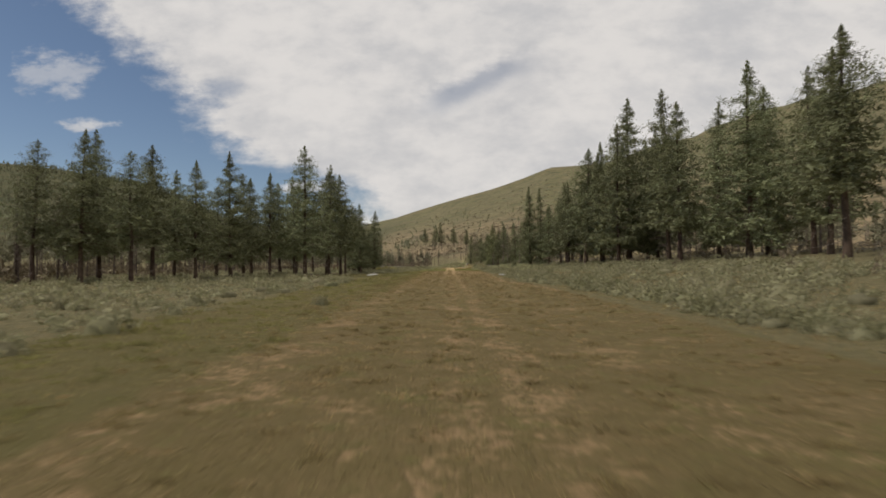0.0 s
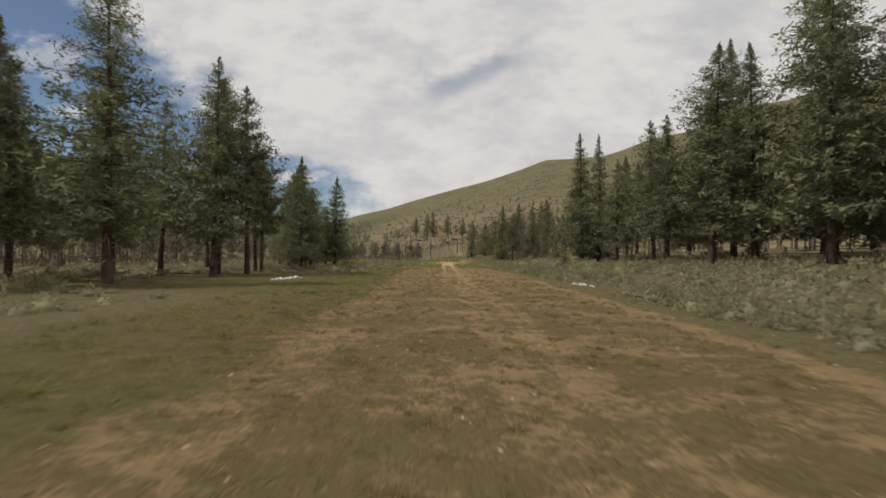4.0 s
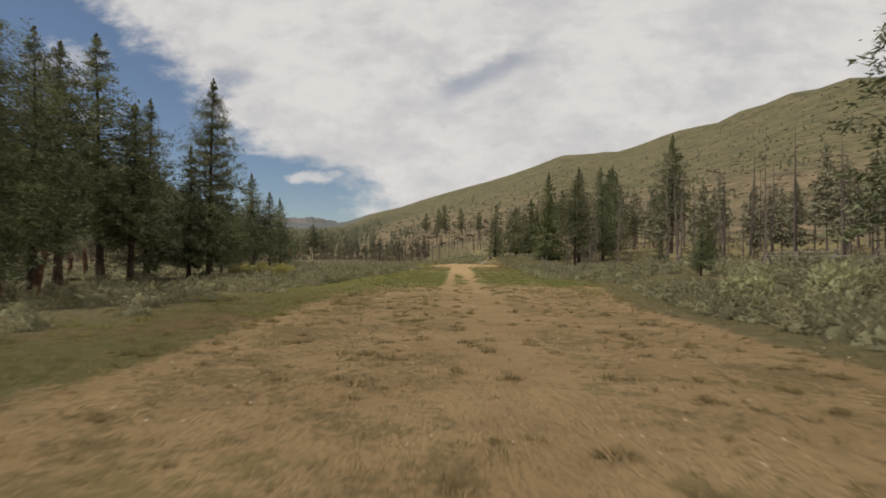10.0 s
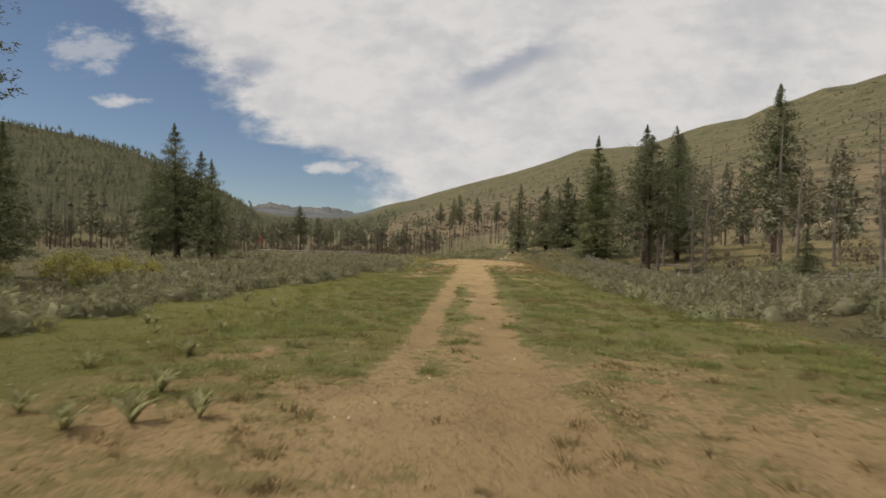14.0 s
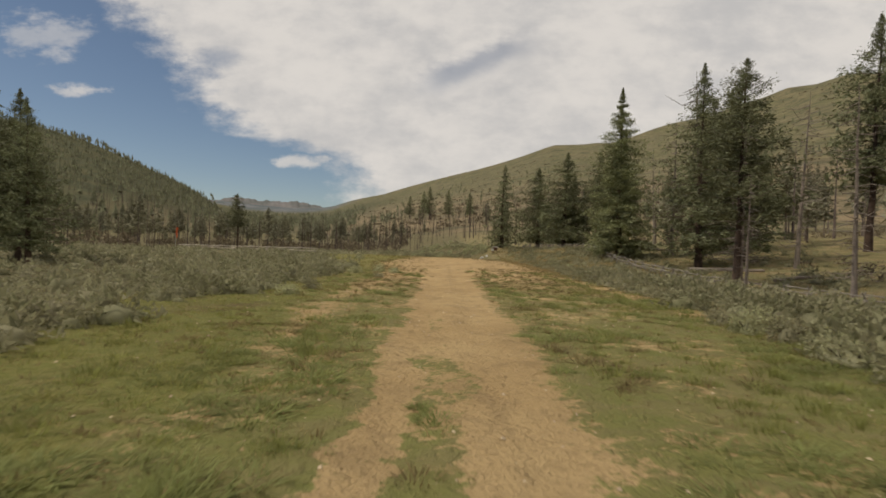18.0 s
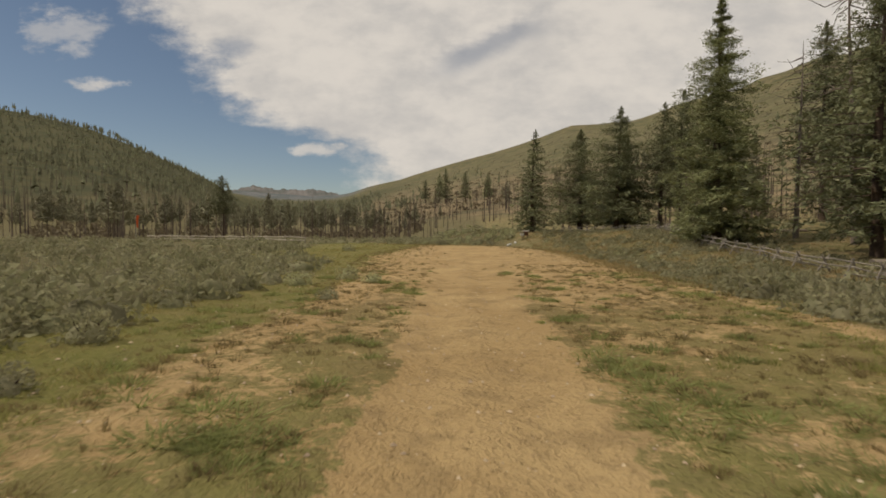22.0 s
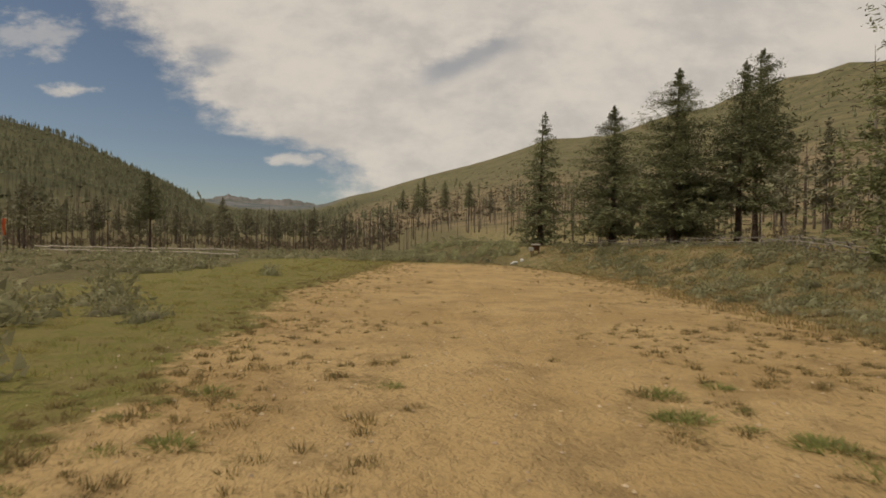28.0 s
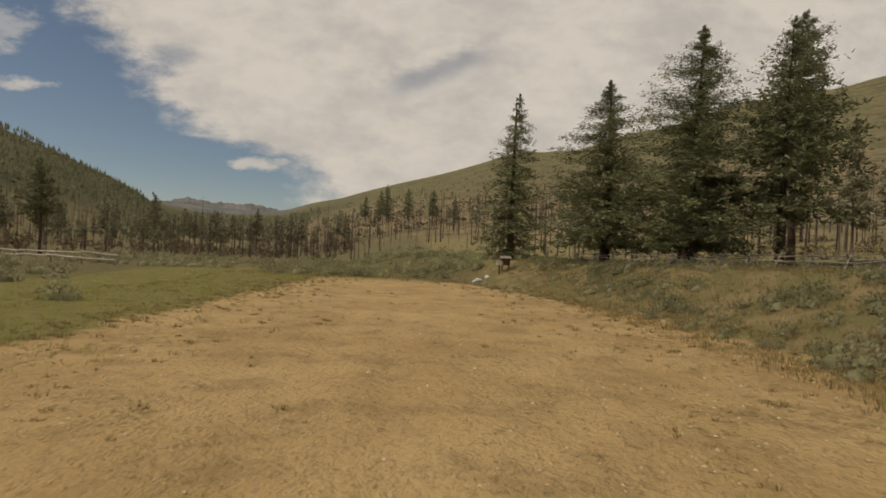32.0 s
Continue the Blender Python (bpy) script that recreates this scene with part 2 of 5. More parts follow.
def height(x, y):
    """The ground's height: a level strip, a low bank on its right, slopes up to the ridges."""
    x, y = np.asarray(x, float), np.asarray(y, float)
    az, d = np.degrees(np.arctan2(x - CX, y - CY)), np.hypot(x - CX, y - CY)
    e, reach, foot = (np.interp(az, *zip(*table)) for table in (SKYLINE, REACH, FOOT))
    top = np.tan(np.radians(e)) * reach + 2.0
    s = np.clip((d - foot) / (reach - foot), 0, 1.6)
    hill = top * np.where(s < 1, s**1.25, 1 - 0.55 * (s - 1))
    hill = hill * (1 + 0.05 * soft_noise(x, y, 160, 1.0) * np.clip(1 - abs(s - 1) * 2, 0.25, 1) * (s > 0.02)) + np.clip(s, 0, 1) * 6 * soft_noise(x, y, 60, 2.0) * np.clip(1.0 - s, 0, 1)
    edge = np.interp(y, (0, 240, 256, 266, 290), (10.0, 9.5, 5.5, 2.0, -6.0))
    rise = np.interp(y, (0, 60, 150, 172, 190, 205, 214, 224, 233, 262, 330), (0.3, 0.7, 0.7, 0.8, -0.35, -0.1, 0.45, 1.1, 1.85, 1.6, 1.3))
    bank = rise * np.clip((x - edge) / 4.5, 0, 1) ** 1.2 + np.clip(x - 18, 0, 40) * 0.08
    dip = -0.15 * np.clip((np.abs(x + 1) - 9) / 10, 0, 1) * (x < 0)
    rough = 0.10 * soft_noise(x, y, 7, 3.0) * np.clip((np.abs(x) - 7) / 6, 0.15, 1)
    ruts = -0.07 * (np.exp(-((x + 0.5) / 0.38) ** 2) + np.exp(-((x - 0.95) / 0.38) ** 2)) * np.clip((y - 120) / 50, 0, 1) * np.clip((255 - y) / 20, 0, 1)
    crown = -0.5 * np.clip((y - 262) / 40, 0, 1) * np.clip((6 - x) / 12, 0, 1) * (d < 300)
    lumps = (0.022 * soft_noise(x, y, 0.42, 4.0) + 0.018 * soft_noise(x, y, 0.21, 5.0)) * np.clip(14 - np.abs(x - 1.5), 0, 1) * np.clip(270 - y, 0, 1)
    return hill + (bank + dip + rough + crown + ruts + lumps) * np.clip(1 - s * 6, 0, 1)


def ground_z(x, y):
    return float(height(x, y))


def graded(core_lo, core_hi, pitch, reach_lo, reach_hi, grow):
    """Grid lines: even in the core, wider and wider outside it."""
    lines = list(np.arange(core_lo, core_hi + pitch / 2, pitch))
    for sign, reach in ((1, reach_hi), (-1, reach_lo)):
        at, step = (lines[-1], pitch) if sign > 0 else (lines[0], pitch)
        more = []
        while abs(at) < abs(reach):
            step *= grow
            at += sign * step
            more.append(at)
        lines = lines + more if sign > 0 else more[::-1] + lines
    return np.array(lines)


def mesh_of(name, verts, faces, mats, smooth=False, slots=None):
    me = bpy.data.meshes.new(name)
    verts, faces = np.asarray(verts, np.float32), np.asarray(faces, np.int32)
    k = faces.shape[1]
    me.vertices.add(len(verts)), me.loops.add(faces.size), me.polygons.add(len(faces))
    me.vertices.foreach_set("co", verts.ravel())
    me.loops.foreach_set("vertex_index", faces.ravel())
    me.polygons.foreach_set("loop_start", np.arange(0, faces.size, k, dtype=np.int32))
    for m in mats if isinstance(mats, (list, tuple)) else [mats]:
        me.materials.append(m)
    if slots is not None:
        me.polygons.foreach_set("material_index", np.asarray(slots, np.int32))
    me.update(calc_edges=True)
    me.polygons.foreach_set("use_smooth", np.full(len(faces), smooth))
    return me


# how bare the strip is along its length: rise from y to y
BARE = ((25.0, 85.0, 0.55), (85.0, 118.0, 0.50), (154.0, 163.0, -1.30), (172.0, 187.0, 0.55), (187.0, 198.0, 0.15), (199.0, 212.0, 1.35))
BARE_START = -0.85
PATCHES = ((1.7, 7.0, 0.60), (0.62, 8.0, 0.42), (0.27, 9.0, 0.10))     # size, seed, weight
TRACKS = ((-0.75, 0.36, 150.0, 166.0, 2.4), (0.85, 0.55, 148.0, 163.0, 2.3), (0.5, 1.35, 174.0, 192.0, 1.5), (0.7, 1.15, 112.0, 138.0, 0.2), (0.1, 0.45, -60.0, -40.0, 0.7), (1.3, 0.5, -60.0, -40.0, 0.6), (0.5, 0.55, 80.0, 98.0, 0.6), (0.5, 0.55, 148.0, 156.0, -0.7))   # middle, half width, from, full at, strength
WEST = ((-40, -4.6), (40, -4.9), (100, -5.5), (130, -6.5), (150, -6.3), (161, -4.3), (170, -3.4), (180, -3.3), (187, -4.6), (192, -4.5), (210, -4.3), (228, -6.2), (242, -5.1), (262, -4.6))
EAST = ((-40, 8.6), (48, 8.2), (62, 6.4), (100, 7.2), (130, 7.2), (142, 6.8), (156, 9.1), (178, 8.8), (206, 8.8), (214, 8.3), (226, 10.0), (238, 9.8), (247, 7.5), (262, 3.0))


def ramp(v, lo, hi):
    u = np.clip((v - lo) / (hi - lo), 0, 1)
    return u * u * (3 - 2 * u)


def grassy(x, y):
    """Above 0 where grass covers the strip, below it where the sand is bare."""
    v = sum(w * soft_noise(x, y, size, seed) for size, seed, w in PATCHES) - BARE_START
    v -= sum(d * ramp(y, lo, hi) for lo, hi, d in BARE)
    v += 0.10 * np.clip(np.abs(x - 1.8) - 2.0, 0, 9)
    for mid, half, lo, full, d in TRACKS:
        v -= d * ramp(y, lo, full) * (1 - ramp(np.abs(x - mid), half * 0.55, half * 1.25))
    west, east = np.interp(y, *zip(*WEST)), np.interp(y, *zip(*EAST))
    v -= 0.75 * (1 - ramp(x - west, 0.6, 2.2)) * ramp(y, -20, -5) * (1 - 0.9 * ramp(y, 138, 150) * (1 - ramp(y, 172, 182))) + 1.2 * (1 - ramp(np.abs(x - east + 0.4), 0.35, 0.8)) * ramp(y, 25, 50)
    return v


def ground_material():
    """Sandy strip with wheel ruts, worn grass, sage soil beside it and grassy slopes beyond."""
    m = bpy.data.materials.new("valley_ground")
    m.use_nodes = True
    n = Nodes(m.node_tree)
    at = n.add("NewGeometry").outputs["Position"]
    x, y, z = n.axes(at)
    coarse, mid, fine, grit = n.noise(at, 0.05, 3), n.noise(at, 0.35, 4), n.noise(at, 2.2, 5, 0.6), n.noise(at, 14.0, 4, 0.65)
    sand = n.mix(n.step(mid, 0.3, 0.7), (0.320, 0.221, 0.108), (0.395, 0.284, 0.148))
    sand = n.mix(n.step(grit, 0.56, 0.72, 0, 0.5), sand, (0.21, 0.135, 0.078))
    sand = n.mix(n.step(n.noise(at, 0.9, 6, 0.7), 0.47, 0.64, 0, 0.55), sand, (0.20, 0.14, 0.072))
    straw = n.mix(n.step(fine, 0.35, 0.65), (0.185, 0.125, 0.058), (0.112, 0.085, 0.040))
    sage_soil = n.mix(n.step(fine, 0.35, 0.65), (0.125, 0.114, 0.056), (0.190, 0.156, 0.080))
    sage_soil = n.mix(n.math("MULTIPLY", n.step(y, 190.0, 210.0, 0, 0.9), n.step(x, 4.0, 8.0)), sage_soil, n.mix(n.step(n.noise(at, 0.8, 5, 0.65), 0.42, 0.64), (0.205, 0.185, 0.080), (0.320, 0.240, 0.125)))
    wob = n.math("ADD", n.math("MULTIPLY_ADD", mid, 5.0, -2.5), n.math("MULTIPLY_ADD", fine, 2.4, -1.2))

    def waves(size, seed):
        u, v = n.math("DIVIDE", x, size), n.math("DIVIDE", y, size)
        sine = lambda a: n.math("SINE", a)
        a = n.math("ADD", n.math("MULTIPLY_ADD", u, 1.7, seed), n.math("MULTIPLY", sine(n.math("MULTIPLY_ADD", v, 1.1, seed)), 1.3))
        c = n.math("ADD", n.math("MULTIPLY_ADD", v, 1.9, 2.1 * seed), n.math("MULTIPLY", sine(n.math("MULTIPLY_ADD", u, 1.3, -seed)), 1.2))
        e = n.math("MULTIPLY_ADD", n.math("ADD", u, v), 2.3, 3.1 * seed)
        return n.math("DIVIDE", n.math("ADD", n.math("ADD", sine(a), sine(c)), n.math("MULTIPLY", sine(e), 0.6)), 2.6)

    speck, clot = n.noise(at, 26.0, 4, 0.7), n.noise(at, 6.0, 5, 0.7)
    cover = n.math("ADD", n.math("MULTIPLY_ADD", fine, 2.0, -1.0 - BARE_START), n.math("ADD", n.math("MULTIPLY_ADD", grit, 1.6, -0.8), n.math("ADD", n.math("MULTIPLY_ADD", clot, 3.0, -1.5), n.math("MULTIPLY_ADD", n.noise(at, 1.5, 5, 0.65), 3.0, -1.5))))
    for size, seed, w in PATCHES:
        cover = n.math("MULTIPLY_ADD", waves(size, seed), w, cover)
    for lo, hi, d in BARE:
        cover = n.math("ADD", cover, n.step(y, lo, hi, 0.0, -d))
    cover = n.math("ADD", cover, n.math("MULTIPLY", n.math("MAXIMUM", n.math("ADD", n.math("ABSOLUTE", n.math("ADD", x, -1.8)), -2.0), 0.0), 0.10))
    sway = n.math("ADD", n.math("ADD", x, n.math("MULTIPLY_ADD", mid, 1.3, -0.65)), n.math("MULTIPLY_ADD", fine, 0.9, -0.45))
    for mid_x, half, lo, full, d in TRACKS:
        lane = n.step(n.math("ABSOLUTE", n.math("ADD", sway, -mid_x)), half * 0.55, half * 1.25, d, 0.0)
        cover = n.math("SUBTRACT", cover, n.math("MULTIPLY", lane, n.step(y, lo, full)))
    def border(points):
        line = points[0][1]
        for (y0, x0), (y1, x1) in zip(points, points[1:]):
            m = n.add("MapRange")
            for s, v in zip(m.inputs, (y, y0, y1, 0.0, x1 - x0)):
                n.put(s, v)
            line = n.math("ADD", m.outputs[0], line)
        return line

    ragged = n.math("ADD", n.math("MULTIPLY_ADD", mid, 2.2, -1.1), n.math("ADD", n.math("MULTIPLY_ADD", fine, 1.8, -0.9), n.math("MULTIPLY_ADD", clot, 0.7, -0.35)))
    from_west, from_east = n.math("ADD", n.math("SUBTRACT", x, border(WEST)), ragged), n.math("ADD", n.math("SUBTRACT", border(EAST), x), n.math("MULTIPLY", ragged, 0.5))
    cover = n.math("SUBTRACT", cover, n.math("MULTIPLY", n.step(from_west, 2.4, 0.6, 0.0, 0.9), n.math("SUBTRACT", n.step(y, -20.0, -5.0), n.math("MULTIPLY", n.step(y, 138.0, 150.0, 0.0, 0.9), n.step(y, 182.0, 172.0)))))
    cover = n.math("SUBTRACT", cover, n.math("MULTIPLY", n.step(n.math("ABSOLUTE", n.math("ADD", from_east, -0.4)), 0.8, 0.35, 0.0, 1.6), n.step(y, 25.0, 50.0)))
    cover = n.step(cover, -0.40, 0.50)
    inside = n.step(n.math("MINIMUM", from_west, from_east), -0.15, 0.35)
    open_end = n.step(n.math("ADD", y, wob), 258.0, 253.0)
    fresh = n.step(y, 140.0, 168.0)
    green_turf = n.mix(fresh, n.mix(n.step(clot, 0.35, 0.65), (0.100, 0.102, 0.034), (0.148, 0.126, 0.048)), n.mix(n.step(clot, 0.35, 0.65), (0.165, 0.172, 0.045), (0.235, 0.215, 0.070)))
    green_turf = n.mix(n.math("MULTIPLY", n.step(n.noise(at, 0.7, 6, 0.7), 0.42, 0.66, 0, 0.55), n.step(grit, 0.3, 0.6, 0.5, 1)), green_turf, n.mix(n.step(fine, 0.4, 0.6), (0.205, 0.165, 0.068), (0.085, 0.098, 0.030)))
    green_turf = n.mix(n.step(y, 188.0, 204.0, 0.0, 0.7), green_turf, n.mix(n.step(n.noise(at, 1.3, 5, 0.65), 0.38, 0.62), (0.205, 0.188, 0.060), (0.265, 0.212, 0.088)))
    verge = n.mix(n.step(n.math("ADD", coarse, n.math("MULTIPLY_ADD", n.step(y, 80.0, 95.0), -0.14, n.math("MULTIPLY", mid, 0.4))), 0.62, 0.80), green_turf, straw)
    lawn = n.math("ADD", n.math("MULTIPLY", n.step(y, 84.0, 94.0), n.step(y, 128.0, 118.0, 0, 13)), n.step(y, 216.0, 228.0, 0, 6))
    west = n.math("ADD", n.math("ADD", x, wob), lawn)
    beside = n.math("MULTIPLY", n.step(n.math("ADD", x, wob), 11.5, 9.0), n.step(n.math("ADD", n.math("ADD", y, wob), n.math("MULTIPLY", x, 1.0)), 262.0, 256.0))
    verge = n.mix(n.step(y, 95.0, 30.0, 0.0, 0.75), verge, n.mix(n.step(clot, 0.3, 0.7), (0.160, 0.125, 0.052), (0.105, 0.094, 0.034)))
    verge = n.mix(n.step(x, 3.5, 5.5, 0.0, 0.85), verge, sage_soil)
    tone = n.mix(beside, sage_soil, n.mix(n.step(west, -12.5, -9.5), sage_soil, verge))
    lush = n.math("ADD", n.math("ADD", coarse, n.math("MULTIPLY", mid, 0.5)), n.math("ADD", n.step(y, 144.0, 162.0, -0.16, 0.30), n.step(y, 178.0, 214.0, 0.0, -0.47)))
    turf = n.mix(n.step(lush, 0.66, 0.86), n.mix(n.step(clot, 0.3, 0.7), (0.165, 0.125, 0.058), (0.110, 0.094, 0.040)), n.mix(n.step(clot, 0.3, 0.7), (0.118, 0.118, 0.036), (0.175, 0.158, 0.058)))
    turf = n.mix(n.step(speck, 0.5, 0.66, 0, 0.45), turf, (0.23, 0.175, 0.085))
    old = n.noise(at, 0.45, 6, 0.7)
    turf = n.mix(n.math("MULTIPLY", n.step(y, 140.0, 30.0, 0, 0.75), n.step(old, 0.38, 0.6)), turf, n.mix(n.step(clot, 0.35, 0.65), (0.088, 0.076, 0.028), (0.130, 0.108, 0.042)))
    turf = n.mix(n.math("MULTIPLY", n.step(y, 120.0, 40.0, 0, 0.7), n.step(n.noise(at, 0.8, 6, 0.7), 0.52, 0.66)), turf, (0.112, 0.118, 0.036))
    sand = n.mix(n.step(speck, 0.52, 0.70, 0, 0.6), sand, (0.40, 0.30, 0.17))
    # dark brown spots: litter, with the tufts' small shadows put into the colour
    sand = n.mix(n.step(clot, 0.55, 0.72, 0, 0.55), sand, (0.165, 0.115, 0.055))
    sand = n.mix(n.step(y, 215.0, 150.0, 0.0, 0.34), sand, (0.215, 0.166, 0.092))
    sand = n.mix(n.step(y, 100.0, 60.0, 0.0, 0.26), sand, (0.195, 0.134, 0.078))
    meadow = n.math("MULTIPLY", n.step(y, 151.0, 162.0), n.step(y, 204.0, 184.0))
    fresh_turf = n.mix(n.step(n.noise(at, 1.1, 5, 0.65), 0.40, 0.62), n.mix(n.step(clot, 0.3, 0.7), (0.112, 0.142, 0.036), (0.168, 0.182, 0.056)), n.mix(n.step(clot, 0.3, 0.7), (0.190, 0.172, 0.074), (0.145, 0.140, 0.058)))
    turf = n.mix(n.math("MULTIPLY", meadow, 0.75), turf, fresh_turf)
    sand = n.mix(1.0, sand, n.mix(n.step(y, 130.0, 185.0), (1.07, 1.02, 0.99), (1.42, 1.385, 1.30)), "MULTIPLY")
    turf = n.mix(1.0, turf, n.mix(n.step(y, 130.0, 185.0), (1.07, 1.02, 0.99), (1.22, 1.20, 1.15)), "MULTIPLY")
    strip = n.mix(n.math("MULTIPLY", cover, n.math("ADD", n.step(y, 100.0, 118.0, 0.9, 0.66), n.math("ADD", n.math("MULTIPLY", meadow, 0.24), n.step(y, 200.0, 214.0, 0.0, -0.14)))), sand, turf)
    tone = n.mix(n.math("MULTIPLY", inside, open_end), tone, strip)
    # slopes
    slope = n.mix(n.step(n.noise(at, 0.011, 6, 0.62), 0.40, 0.58), (0.160, 0.147, 0.068), (0.200, 0.168, 0.088))
    slope = n.mix(n.math("MULTIPLY", n.step(n.noise(at, 0.02, 5, 0.6), 0.28, 0.52), n.step(z, 120.0, 45.0, 0, 0.95)), slope, (0.265, 0.198, 0.115))
    slope = n.mix(n.step(n.noise(at, 0.09, 5, 0.65), 0.46, 0.62, 0, 0.7), slope, (0.072, 0.072, 0.036))
    slope = n.mix(n.step(n.noise(at, 0.028, 6, 0.75), 0.46, 0.62, 0, 0.7), slope, (0.066, 0.064, 0.034))
    slope = n.mix(n.math("MULTIPLY", n.step(x, -90.0, -240.0), n.step(y, 2600.0, 1500.0)), slope, n.mix(n.step(n.noise(at, 0.05, 5, 0.65), 0.4, 0.62), (0.100, 0.094, 0.045), (0.060, 0.066, 0.032)))
    tone = n.mix(n.step(z, 3.0, 9.0), tone, slope)
    # far rocky ground, its base colour shifted to blue-grey in place of haze
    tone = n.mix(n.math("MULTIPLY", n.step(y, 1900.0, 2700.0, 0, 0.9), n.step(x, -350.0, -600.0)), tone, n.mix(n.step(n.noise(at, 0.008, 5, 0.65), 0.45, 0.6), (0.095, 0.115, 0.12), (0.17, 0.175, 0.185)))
    s = n.add("BsdfPrincipled")
    n.put(s.inputs["Base Color"], tone)
    s.inputs["Roughness"].default_value, s.inputs["Specular IOR Level"].default_value = 0.95, 0.15
    b = n.add("Bump")
    b.inputs["Strength"].default_value, b.inputs["Distance"].default_value = 1.0, 0.13
    n.put(b.inputs["Height"], n.math("ADD", n.math("ADD", n.math("MULTIPLY", fine, 1.4), clot), n.math("MULTIPLY", grit, 0.4)))
    n.put(s.inputs["Normal"], b.outputs[0])
    n.put(n.add("OutputMaterial").inputs[0], s.outputs[0])
    return m


def ground():
    gx, gy = graded(-8, 11, 0.19, -4600, 4600, 1.085), graded(-6, 262, 0.38, -2500, 4700, 1.09)
    xx, yy = np.meshgrid(gx, gy)
    verts = np.stack([xx, yy, height(xx, yy)], -1).reshape(-1, 3)
    w, h = len(gx), len(gy)
    i = (np.arange(h - 1)[:, None] * w + np.arange(w - 1)).ravel()
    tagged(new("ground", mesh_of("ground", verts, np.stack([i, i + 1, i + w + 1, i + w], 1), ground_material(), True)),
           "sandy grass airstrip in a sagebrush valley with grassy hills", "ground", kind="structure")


ground()
PEAKS = ((-27, 3.6), (-25.0, 3.7), (-23.4, 3.85), (-22.4, 4.0), (-21.5, 4.15), (-21.0, 4.3), (-20.6, 4.42), (-20.1, 4.5), (-19.5, 4.42), (-18.7, 4.28), (-18.0, 4.18), (-17.2, 4.27), (-16.2, 4.2), (-15.2, 4.27), (-14.4, 4.3), (-13.2, 4.1), (-12.0, 3.85), (-10.5, 3.5), (-8, 3.0))


def far_peaks():
    """Bare rocky summits closing the valley, with gullies down their faces."""
    a, u = np.meshgrid(np.linspace(-26, -8, 360), np.linspace(0, 1, 40))
    k = a[0] * 2.6
    crest = np.interp(a[0], *zip(*PEAKS)) - 0.52 + 0.05 * np.sin(k * 1.9 + np.sin(k * 0.7)) + 0.03 * np.sin(k * 4.3 + 1)
    foot = np.interp(a[0], (-26, -22, -17, -12, -8), (3.2, 3.6, 3.7, 3.4, 2.8)) - 0.5
    e = foot[None] * u**0.7 + (crest - foot)[None] * u**3
    d = 3500 + 1300 * u
    px, py = np.sin(np.radians(a)) * d, np.cos(np.radians(a)) * d
    relief = (40 * soft_noise(px + py * 0.3, py, 75, 1.0) + 22 * soft_noise(px - py * 0.5, py, 34, 2.0)) * u * (1 - u) * 4
    z = np.tan(np.radians(e)) * 4800 + relief * 0.55 + 2
    verts = np.stack([CX + np.sin(np.radians(a)) * d, CY + np.cos(np.radians(a)) * d, z - 20 * (u == 0)], -1).reshape(-1, 3)
    i = (np.arange(39)[:, None] * 360 + np.arange(359)).ravel()
    rocky = material("far_rock", (0.185, 0.170, 0.160), 0.95, spread=0.25, scale=0.006, tint=(0.095, 0.105, 0.095))
    tagged(new("mountain_range", mesh_of("mountain_range", verts, np.stack([i, i + 1, i + 361, i + 360], 1), rocky, True)), "distant bare rocky mountains closing the valley", "mountains", kind="structure")


far_peaks()
rng = np.random.default_rng(7)


def part(name, me, parent, label=""):
    """One mesh as a part of a thing."""
    ob = new(name, me)
    ob.parent = parent
    return tagged(ob, label)


# ---- trees ----
def tube(points, radii, sides=7):
    """A tapered tube along points: verts and quads (the tip nearly closed)."""
    points, radii = np.asarray(points, float), np.asarray(radii, float)
    a = np.linspace(0, 2 * np.pi, sides, endpoint=False)
    along = np.gradient(points, axis=0)
    along /= np.linalg.norm(along, axis=1, keepdims=True) + 1e-9
    side = np.cross(along, (0.31, 0.17, 0.94) if abs(along[0, 2]) < 0.8 else (1.0, 0.1, 0.0))
    side /= np.linalg.norm(side, axis=1, keepdims=True) + 1e-9
    other = np.cross(along, side)
    v = points[:, None] + radii[:, None, None] * (np.cos(a)[None, :, None] * side[:, None] + np.sin(a)[None, :, None] * other[:, None])
    k = np.arange(len(points) - 1)[:, None] * sides
    j = np.arange(sides)[None]
    f = np.stack([k + j, k + (j + 1) % sides, k + sides + (j + 1) % sides, k + sides + j], -1).reshape(-1, 4)
    return v.reshape(-1, 3), f


def gather(pieces):
    """Joins (verts, faces) pairs."""
    vs, fs, base = [], [], 0
    for v, f in pieces:
        vs.append(v), fs.append(f + base)
        base += len(v)
    return np.concatenate(vs), np.concatenate(fs)


